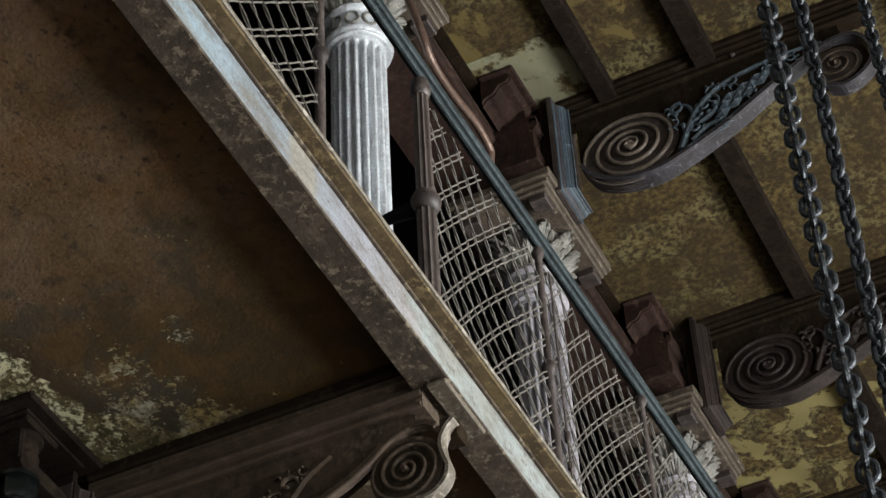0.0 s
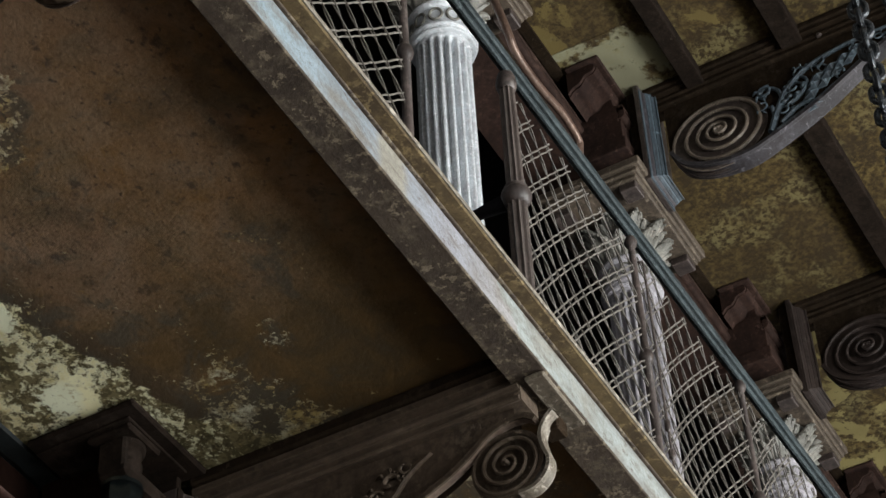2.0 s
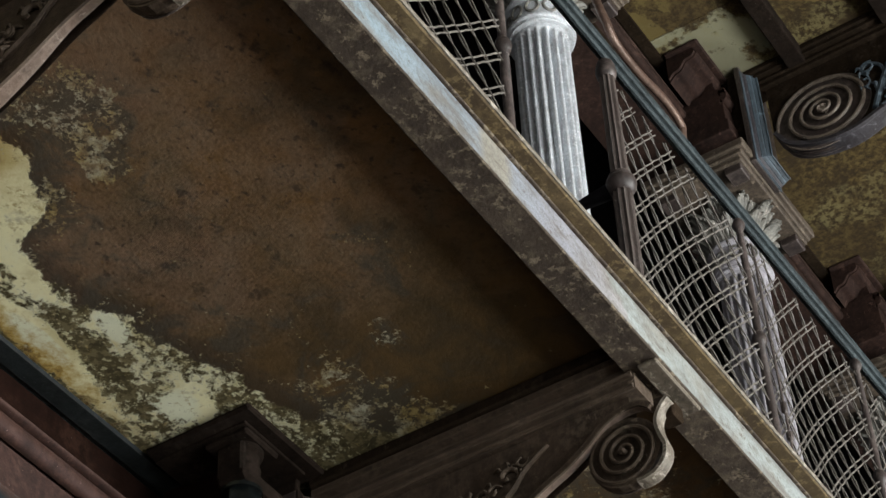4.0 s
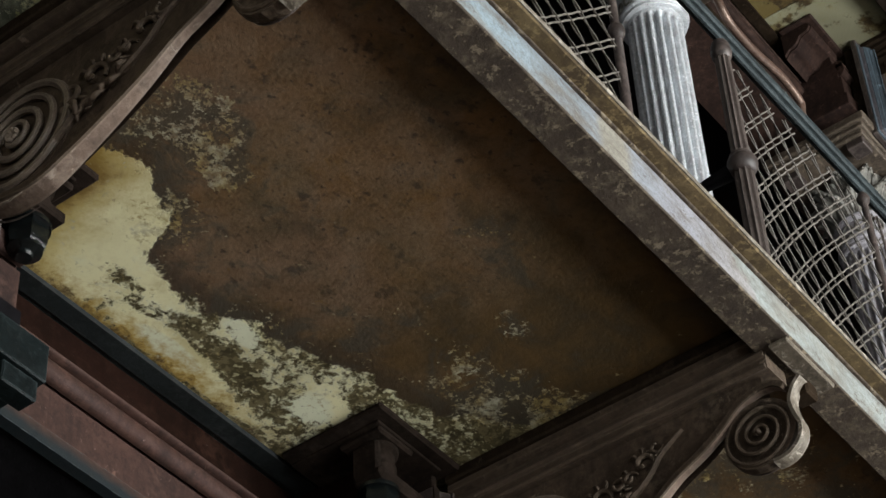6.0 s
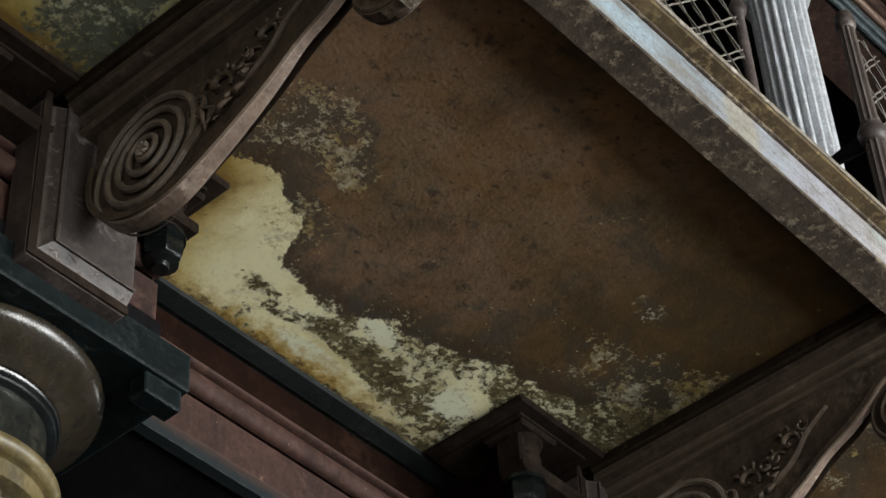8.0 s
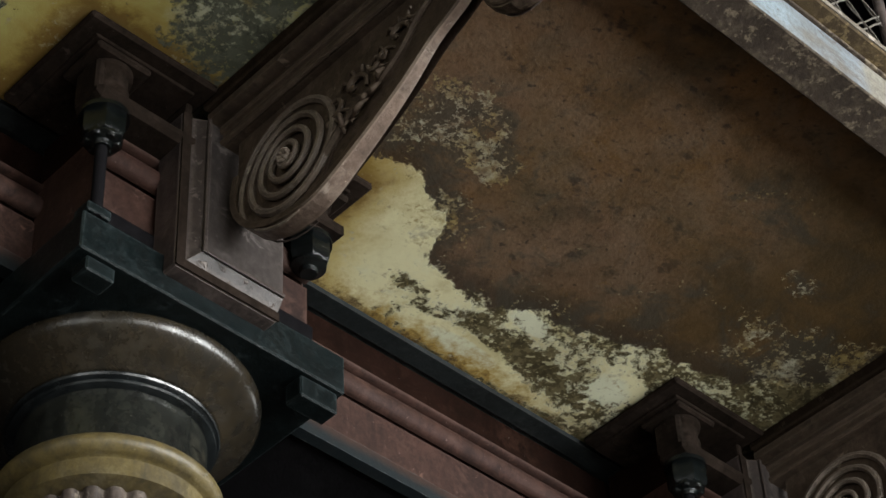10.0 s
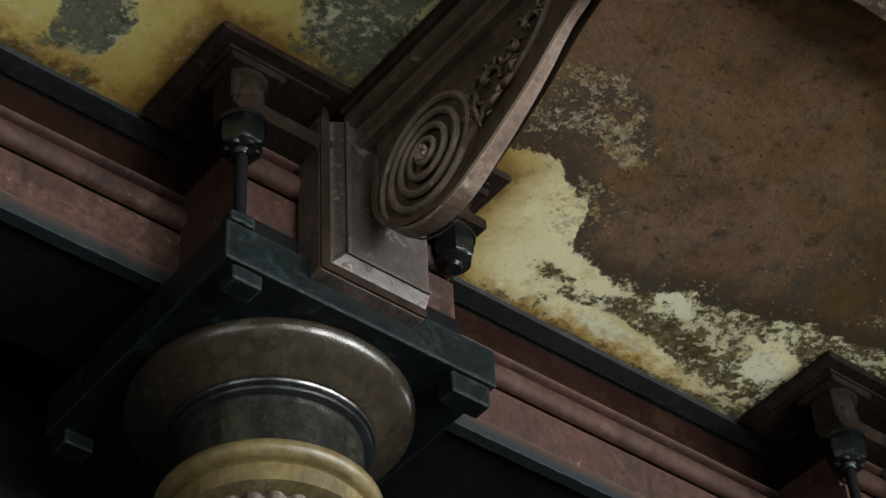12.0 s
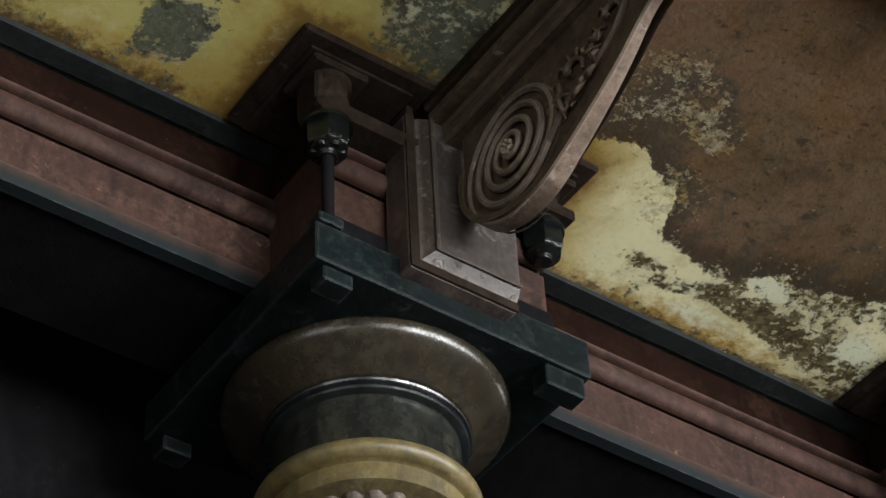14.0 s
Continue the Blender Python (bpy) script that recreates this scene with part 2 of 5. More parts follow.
def make_web():
    """Pale blue girder paint, gone lavender and tan in long streaks, rusting through in flecks."""
    n = Nodes("pale_blue_girder_paint", 0.5, 0.0, 0.35)
    fine, mid, blot = n.noise(70, 9, 0.75), n.noise(16, 9, 0.70, 0.2, (0.45, 1, 1)), n.noise(3.4, 8, 0.68, 0.3, (0.8, 1, 1))
    streak = n.noise(9, 7, 0.66, 0.2, (0.14, 1, 1.6), (2, 6, 1))
    along = n.math("ADD", n.math("DIVIDE", n.axis(0), U), n.math("MULTIPLY", n.math("SUBTRACT", n.noise(2.2, 5, 0.6), 0.5), 0.16))
    c = n.ramp(along, ((0.60, (0.182, 0.255, 0.289)), (0.80, (0.221, 0.267, 0.302)), (0.93, (0.247, 0.255, 0.289)), (1.02, (0.280, 0.268, 0.265)), (1.12, (0.289, 0.294, 0.281)), (1.30, (0.267, 0.294, 0.286))))
    joint = n.math("ABSOLUTE", n.math("SUBTRACT", n.math("DIVIDE", n.axis(0), U), 0.852))
    c = n.mix(n.math("MULTIPLY", n.ramp(n.math("ADD", joint, n.math("MULTIPLY", n.math("SUBTRACT", mid, 0.5), 0.03)), ((0.012, 1.0), (0.020, 0.0))), 0.75), c, (0.270, 0.245, 0.180))
    c = n.mix(n.math("MULTIPLY", n.ramp(blot, ((0.50, 0.0), (0.64, 1.0))), 0.6), c, (0.185, 0.155, 0.115))
    c = n.mix(n.math("MULTIPLY", n.ramp(streak, ((0.48, 0.0), (0.64, 1.0))), 0.6), c, (0.098, 0.084, 0.076))
    c = n.mix(n.math("MULTIPLY", n.ramp(mid, ((0.46, 0.0), (0.62, 1.0))), 0.6), c, (0.105, 0.088, 0.070))
    c = n.mix(n.ramp(n.noise(26, 10, 0.76, 0.2, (0.6, 1, 1)), ((0.58, 0.0), (0.63, 0.9))), c, (0.062, 0.040, 0.024))
    c = n.mix(n.ramp(n.noise(33, 10, 0.76, 0.2, None, (3, 1, 2)), ((0.61, 0.0), (0.66, 0.9))), c, (0.27, 0.28, 0.26))
    c = n.mix(n.math("MULTIPLY", n.ramp(fine, ((0.46, 0.0), (0.62, 1.0))), 0.5), c, (0.06, 0.055, 0.050))
    return n.done(c, n.math("ADD", fine, mid), 0.002)


def make_rust(name, base, light, dark):
    n = Nodes(name, 0.8, 0.0, 0.25)
    big, mid, fine = n.noise(2.5, 7, 0.68, 0.5), n.noise(13, 10, 0.72, 0.15), n.noise(60, 8, 0.72)
    flake = n.noise(30, 10, 0.74, 0.15, None, (1, 4, 0))
    c = n.mix(n.ramp(big, ((0.38, 0.0), (0.62, 1.0))), base, dark)
    c = n.mix(n.math("MULTIPLY", n.ramp(mid, ((0.48, 0.0), (0.60, 1.0))), 0.7), c, [0.5 * (p + q) for p, q in zip(base, light)])
    c = n.mix(n.ramp(n.math("ADD", flake, n.math("MULTIPLY", big, 0.25)), ((0.675, 0.0), (0.72, 1.0))), c, light)
    c = n.mix(n.math("MULTIPLY", n.ramp(fine, ((0.48, 0.0), (0.66, 1.0))), 0.65), c, dark)
    return n.done(c, n.math("ADD", fine, mid), 0.003)


WEB = make_web()
RUST = make_rust("rusted_flange", (0.056, 0.041, 0.029), (0.155, 0.125, 0.088), (0.026, 0.018, 0.013))
LIP = make_rust("orange_rusted_lip", (0.096, 0.066, 0.029), (0.17, 0.125, 0.062), (0.046, 0.030, 0.015))


def make_deck(name, x0, edge, tints, hold, seed=0.0, patches=(), flecks=(), under=((0.070, 0.057, 0.026), (0.142, 0.120, 0.062)), shade=0.0,
              whites=(), coarse=0.40, pocket=None, rims=(0.850, 0.872, 0.882, 0.896), depth=0.003, holes=0.0, umber=0.0):
    """Rusted deck plate with flaking cream paint left along the wall side. edge: the line where the paint ends over one bay;
    tints: the paint's two tones; hold: (across the bay, share) how whole it still is; patches, flecks: (x, y, rx, ry) in the bay."""
    n = Nodes(name, 0.8, 0.0, 0.2)
    off = (seed, seed * 1.7, 0)
    big, mid = n.noise(1.3, 5, 0.6, 0.3, None, off), n.noise(7, 9, 0.66, 0.5, None, off)
    fine, grit = n.noise(38, 9, 0.72, 0.2, None, off), n.noise(110, 6, 0.7, 0.0, None, off)
    rust = n.mix(n.ramp(big, ((0.40, 0.0), (0.60, 1.0))), (0.150, 0.093, 0.057), (0.134, 0.073, 0.025))
    rust = n.mix(n.math("MULTIPLY", n.ramp(mid, ((0.42, 0.0), (0.62, 1.0))), 0.75), rust, (0.166, 0.114, 0.072))
    rust = n.mix(n.math("MULTIPLY", n.ramp(n.noise(3.5, 7, 0.66, 0.6, None, (seed + 8, 3, 0)), ((0.50, 0.0), (0.66, 1.0))), 0.7), rust, (0.048, 0.035, 0.020))
    rust = n.mix(n.math("MULTIPLY", n.ramp(fine, ((0.48, 0.0), (0.66, 1.0))), 0.5), rust, (0.050, 0.031, 0.017))
    pits = n.math("MAXIMUM", n.ramp(n.noise(30, 3, 0.5, 0.05, (1, 1.25, 1), off), ((0.30, 0.9), (0.38, 0.0))), n.ramp(n.noise(12, 4, 0.6, 0.1, (1, 1.25, 1), off), ((0.32, 0.9), (0.41, 0.0))))
    rust = n.mix(n.math("MULTIPLY", pits, 0.8), rust, (0.026, 0.019, 0.016))
    moss = n.ramp(n.noise(0.95, 6, 0.62, 0.5, None, (seed + 5, 2, 0)), ((0.46, 0.0), (0.62, 0.42)))
    rust = n.mix(moss, rust, n.mix(n.ramp(fine, ((0.40, 0.0), (0.60, 1.0))), (0.094, 0.078, 0.040), (0.050, 0.042, 0.021)))
    ochre = n.ramp(n.noise(16, 9, 0.72, 0.6, None, (seed + 2, 8, 0)), ((0.60, 0.0), (0.66, 1.0)))
    rust = n.mix(n.math("MULTIPLY", ochre, 0.55), rust, (0.17, 0.098, 0.032))
    x = n.math("DIVIDE", n.math("SUBTRACT", n.axis(0), x0 * U), BAY * U)
    y = n.math("DIVIDE", n.math("SUBTRACT", n.axis(1), 0.45 * U), 0.40 * U)

    # Rust darkens raggedly towards the far console: the shade there, put into the colour.
    if shade:
        shade_wash = n.ramp(n.math("ADD", x, n.math("MULTIPLY", n.math("SUBTRACT", n.noise(2.2, 6, 0.62, 0.3, None, (seed + 7, 5, 0)), 0.5), 1.1)), ((0.42, 0.0), (0.80, shade)))
        rust = n.mix(shade_wash, rust, n.mix(n.ramp(mid, ((0.40, 0.0), (0.60, 1.0))), (0.070, 0.041, 0.013), (0.038, 0.025, 0.010)))

    if umber:
        rust = n.mix(umber, rust, (0.050, 0.031, 0.011))

    def spot(px, py, rx, ry):
        a = n.math("POWER", n.math("DIVIDE", n.math("SUBTRACT", x, px), rx), 2.0)
        b = n.math("POWER", n.math("DIVIDE", n.math("SUBTRACT", y, py), ry), 2.0)
        return n.math("MAXIMUM", n.math("SUBTRACT", 1.0, n.math("ADD", a, b)), 0.0)

    ragged = n.math("SUBTRACT", n.noise(12, 9, 0.66, 0.25, None, off), 0.5)
    d = n.math("SUBTRACT", y, n.curve(x, edge))
    paint = n.ramp(n.math("ADD", n.math("ADD", n.math("MULTIPLY", d, 4.0), n.math("MULTIPLY", ragged, 0.55)), 0.5), ((0.48, 0.0), (0.52, 1.0)))
    brink = n.math("ADD", n.math("ADD", n.math("MULTIPLY", d, 4.0), n.math("MULTIPLY", ragged, 0.40)), 0.5)
    rust = n.mix(n.ramp(brink, ((0.24, 0.0), (0.44, 0.7)), True), rust, (0.034, 0.025, 0.016))
    whole = n.curve(x, hold)
    for px, py, rx, ry, share in patches:
        whole = n.math("ADD", whole, n.math("MULTIPLY", spot(px, py, rx, ry), share))
    f1 = n.noise(7.5, 10, 0.68, 0.2, None, (seed + 3, 2, 0))
    f2 = n.noise(38, 10, 0.72, 0.15, None, (seed + 5, 1, 0))
    flake = n.math("ADD", n.math("MULTIPLY", f1, coarse), n.math("MULTIPLY", f2, 1.0 - coarse))
    held = n.ramp(n.math("ADD", flake, n.math("SUBTRACT", whole, 0.5)), ((0.474, 0.0), (0.530, 1.0)))
    scum = n.noise(4.2, 9, 0.68, 0.15, None, (seed + 1, 4, 0))
    tone = n.math("ADD", n.math("MAXIMUM", n.ramp(x, ((0.17, 0.0), (0.34, 0.85))), n.ramp(y, ((0.66, 0.90), (0.86, 0.0)))), n.math("MULTIPLY", n.math("SUBTRACT", n.noise(3.4, 6, 0.62, 0.4, None, off), 0.5), 1.1))
    cream = n.mix(n.ramp(tone, ((0.05, 0.0), (0.75, 1.0))), tints[0], tints[1])
    cream = n.mix(n.math("MULTIPLY", n.ramp(f2, ((0.50, 0.0), (0.70, 1.0))), 0.15), cream, [c * 0.55 for c in tints[0]])
    cream = n.mix(n.math("MULTIPLY", n.ramp(scum, ((0.50, 0.0), (0.62, 1.0))), n.ramp(whole, ((0.55, 0.55), (0.80, 0.10)))), cream, (0.36, 0.29, 0.105))
    cold = 0.0
    for p in whites:
        cold = n.math("MAXIMUM", n.ramp(n.math("ADD", spot(*p), n.math("MULTIPLY", n.math("SUBTRACT", f1, 0.5), 1.6)), ((0.10, 0.0), (0.50, 1.0))), cold)
    if whites:
        cream = n.mix(n.math("MULTIPLY", cold, 0.65), cream, (0.66, 0.71, 0.57))
    fringe = n.math("MULTIPLY", n.ramp(n.math("ADD", flake, n.math("SUBTRACT", whole, 0.5)), ((0.50, 1.0), (0.56, 0.0))), n.ramp(f1, ((0.44, 0.0), (0.54, 0.6))))
    cream = n.mix(fringe, cream, (0.66, 0.67, 0.52))
    # rust bleeding in from the wall side
    wander = n.math("ADD", n.math("MULTIPLY", ragged, 0.14), n.math("MULTIPLY", n.math("SUBTRACT", f2, 0.5), 0.10))
    rim = n.math("MAXIMUM", n.math("ADD", y, wander), n.math("SUBTRACT", 1.062, n.math("SUBTRACT", x, wander)))
    cream = n.mix(n.math("MULTIPLY", n.ramp(rim, ((rims[0] - 0.02, 0.0), (rims[1], 1.0))), n.ramp(scum, ((0.36, 0.45), (0.56, 0.95)))), cream, (0.37, 0.245, 0.060))
    cream = n.mix(n.ramp(rim, ((rims[2] - 0.012, 0.0), (rims[3], 0.95))), cream, (0.075, 0.044, 0.016))
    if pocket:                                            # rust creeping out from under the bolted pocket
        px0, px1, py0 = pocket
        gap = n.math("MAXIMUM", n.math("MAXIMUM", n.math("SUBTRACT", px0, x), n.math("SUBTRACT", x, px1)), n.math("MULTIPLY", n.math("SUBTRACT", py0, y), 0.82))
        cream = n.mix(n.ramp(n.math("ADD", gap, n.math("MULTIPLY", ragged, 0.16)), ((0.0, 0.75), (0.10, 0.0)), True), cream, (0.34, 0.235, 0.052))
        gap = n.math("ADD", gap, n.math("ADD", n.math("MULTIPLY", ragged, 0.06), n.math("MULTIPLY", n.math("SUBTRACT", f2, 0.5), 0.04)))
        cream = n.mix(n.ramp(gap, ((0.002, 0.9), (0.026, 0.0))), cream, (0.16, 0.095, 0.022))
    if holes:
        cream = n.mix(n.ramp(n.noise(11, 7, 0.62, 0.2, None, (seed + 2, 5, 0)), ((holes, 0.0), (holes + 0.03, 1.0))), cream, (0.028, 0.020, 0.012))
    f3 = n.noise(21, 8, 0.66, 0.1, None, (seed + 6, 3, 0))
    chip = n.mix(n.ramp(f3, ((0.46, 1.0), (0.50, 0.0))), *under)
    chip = n.mix(n.ramp(n.noise(9, 8, 0.66, 0.1, None, (seed + 4, 7, 0)), ((0.56, 0.0), (0.60, 0.9))), chip, [c * 0.55 for c in under[0]])
    chip = n.mix(n.ramp(f3, ((0.60, 0.0), (0.62, 0.8))), chip, [0.5 * (p + q) for p, q in zip(under[1], tints[1])])
    colour = n.mix(paint, rust, n.mix(held, chip, cream))
    # stray flecks of paint beyond the edge
    near = n.math("MULTIPLY", n.ramp(n.math("ADD", d, 0.5), ((0.18, 0.0), (0.50, 1.0))), 0.075)
    for p in flecks:
        near = n.math("ADD", near, n.math("MULTIPLY", spot(*p), 0.098))
    grain = n.math("ADD", n.math("MULTIPLY", n.noise(9, 8, 0.68, 0.2, None, off), 0.55), n.math("MULTIPLY", n.noise(55, 6, 0.7, 0.2, None, off), 0.45))
    stray = n.ramp(n.math("ADD", grain, near), ((0.635, 0.0), (0.665, 1.0)))
    colour = n.mix(n.math("MULTIPLY", stray, n.ramp(f2, ((0.44, 0.2), (0.58, 0.85)))), colour, n.mix(n.ramp(f1, ((0.42, 0.0), (0.60, 1.0))), (0.32, 0.25, 0.10), (0.42, 0.41, 0.31)))
    halo = n.math("MULTIPLY", n.ramp(n.math("ADD", mid, n.math("MULTIPLY", near, 1.6)), ((0.60, 0.0), (0.72, 0.75))), n.math("SUBTRACT", 1.0, n.math("MAXIMUM", stray, paint)))
    colour = n.mix(halo, colour, (0.050, 0.043, 0.031))
    height = n.math("ADD", n.math("MULTIPLY", n.math("MULTIPLY", paint, held), 1.2), n.math("MULTIPLY", n.math("ADD", fine, n.math("MULTIPLY", grit, 0.4)), n.math("SUBTRACT", 1.0, n.math("MULTIPLY", n.math("MULTIPLY", paint, held), 0.75))))
    return n.done(colour, height, depth)


BAY, X0 = 0.487, 0.573            # column spacing and the first seen column
DECK_A = make_deck("deck_yellow", X0 - BAY, ((0.0, 0.40), (0.3, 0.34), (0.7, 0.30), (1.0, 0.30)), ((0.33, 0.280, 0.040), (0.46, 0.425, 0.150)),
                   ((0.0, 0.53), (0.50, 0.57), (0.60, 0.55), (0.70, 0.58), (0.80, 0.60), (0.86, 0.53), (0.90, 0.49), (1.0, 0.47)), 3.0,
                   ((0.745, 0.80, 0.07, 0.14, 0.30), (0.645, 0.775, 0.055, 0.075, -0.20), (0.80, 0.68, 0.10, 0.04, 0.16), (0.90, 0.56, 0.08, 0.10, -0.035), (0.57, 0.80, 0.05, 0.08, 0.12)), (),
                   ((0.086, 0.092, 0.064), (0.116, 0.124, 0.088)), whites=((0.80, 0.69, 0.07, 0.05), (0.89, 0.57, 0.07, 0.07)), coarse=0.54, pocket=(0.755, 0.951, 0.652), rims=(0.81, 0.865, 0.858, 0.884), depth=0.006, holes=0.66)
DECK_B = make_deck("deck_brown", X0, ((0.0, 0.60), (0.16, 0.605), (0.19, 0.588), (0.25, 0.607), (0.308, 0.637), (0.326, 0.677), (0.340, 0.72), (0.386, 0.735),
                                      (0.446, 0.740), (0.497, 0.725), (0.536, 0.695), (0.585, 0.695), (0.65, 0.660), (0.737, 0.635), (0.817, 0.615), (0.947, 0.50), (1.0, 0.45)),
                   ((0.57, 0.46, 0.150), (0.73, 0.70, 0.440)), ((0.0, 0.95), (0.25, 0.90), (0.32, 0.72), (0.38, 0.54), (0.45, 0.49), (0.60, 0.49), (0.75, 0.48), (1.0, 0.45)), 0.0,
                   ((0.50, 0.845, 0.12, 0.040, 0.26), (0.72, 0.745, 0.055, 0.055, 0.14), (0.62, 0.86, 0.10, 0.02, 0.12), (0.40, 0.765, 0.07, 0.030, 0.10), (0.54, 0.72, 0.06, 0.035, 0.09),
                    (0.341, 0.782, 0.05, 0.03, -0.15), (0.458, 0.780, 0.08, 0.025, -0.06), (0.573, 0.785, 0.07, 0.03, -0.06), (0.665, 0.818, 0.05, 0.03, -0.05), (0.69, 0.87, 0.04, 0.03, -0.04)),
                   ((0.29, 0.505, 0.08, 0.05), (0.20, 0.47, 0.11, 0.10), (0.31, 0.65, 0.06, 0.08), (0.12, 0.55, 0.07, 0.06), (0.75, 0.37, 0.05, 0.05), (0.85, 0.50, 0.12, 0.09), (0.95, 0.44, 0.07, 0.07), (0.62, 0.28, 0.10, 0.06)), shade=0.9,
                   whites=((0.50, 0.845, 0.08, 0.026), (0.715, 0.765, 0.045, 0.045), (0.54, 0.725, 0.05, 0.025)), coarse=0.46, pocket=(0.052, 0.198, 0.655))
DECK_C = make_deck("deck_rusty", X0 + BAY, ((0.0, 0.85), (0.5, 0.9), (1.0, 0.85)), ((0.40, 0.33, 0.14), (0.5, 0.45, 0.3)), ((0.0, 0.5), (1.0, 0.5)), 7.0, (), ((0.2, 0.3, 0.4, 0.3),), umber=0.55)


def make_mottled(name, pale, seed, yellow=0.5, chalk=(0.23, 0.22, 0.14), size=0.9):
    n = Nodes(name, 0.85, 0.0, 0.2)
    off = (seed, seed, 0)
    big, mid, fine = n.noise(size, 8, 0.64, 0.4, None, off), n.noise(4.6, 10, 0.72, 0.10, None, off), n.noise(24, 10, 0.74, 0.10, None, off)
    c = n.mix(n.ramp(fine, ((0.40, 0.0), (0.58, 1.0))), (0.024, 0.017, 0.008), (0.097, 0.063, 0.020))
    c = n.mix(n.math("MULTIPLY", n.ramp(mid, ((yellow - 0.02, 0.0), (yellow + 0.08, 1.0))), 0.8), c, (0.030, 0.020, 0.010))
    flake = n.ramp(n.math("ADD", n.math("MULTIPLY", mid, -0.5), n.math("MULTIPLY", fine, 1.0)), ((0.27, 0.0), (0.33, 1.0)))
    c = n.mix(n.math("MULTIPLY", flake, 0.5), c, (0.130, 0.098, 0.036))
    c = n.mix(n.ramp(n.math("ADD", big, n.math("MULTIPLY", mid, 0.25)), ((pale, 0.0), (pale + 0.03, 1.0))), c, chalk)
    wide = n.noise(0.55, 4, 0.55, 0.3, None, (seed + 4, 1, 0))
    c = n.mix(n.ramp(wide, ((0.44, 0.0), (0.62, 0.65))), c, (0.038, 0.025, 0.011))
    c = n.mix(n.math("MULTIPLY", n.ramp(n.noise(1.6, 7, 0.66, 0.2, None, (seed + 2, 9, 0)), ((0.50, 0.0), (0.60, 1.0))), n.ramp(fine, ((0.46, 0.0), (0.54, 0.55)))), c, (0.19, 0.165, 0.075))
    return n.done(c, n.math("ADD", fine, mid), 0.004)


UPPER = make_mottled("mottled_deck", 0.90, 0.0)
UPPER_DARK = make_mottled("dark_flaking_deck", 0.82, 5.1, 0.42)
UPPER_STAIN = make_mottled("stained_yellow_deck", 0.66, 2.4, 0.5, (0.165, 0.125, 0.042), 1.8)
UPPER_GOLD = make_mottled("golden_flaking_deck", 0.63, 6.2, 0.5, (0.235, 0.195, 0.080), 3.2)
UPPER_PALE = make_mottled("pale_flaking_deck", 0.575, 2.4, 0.5, (0.37, 0.37, 0.245), 1.4)


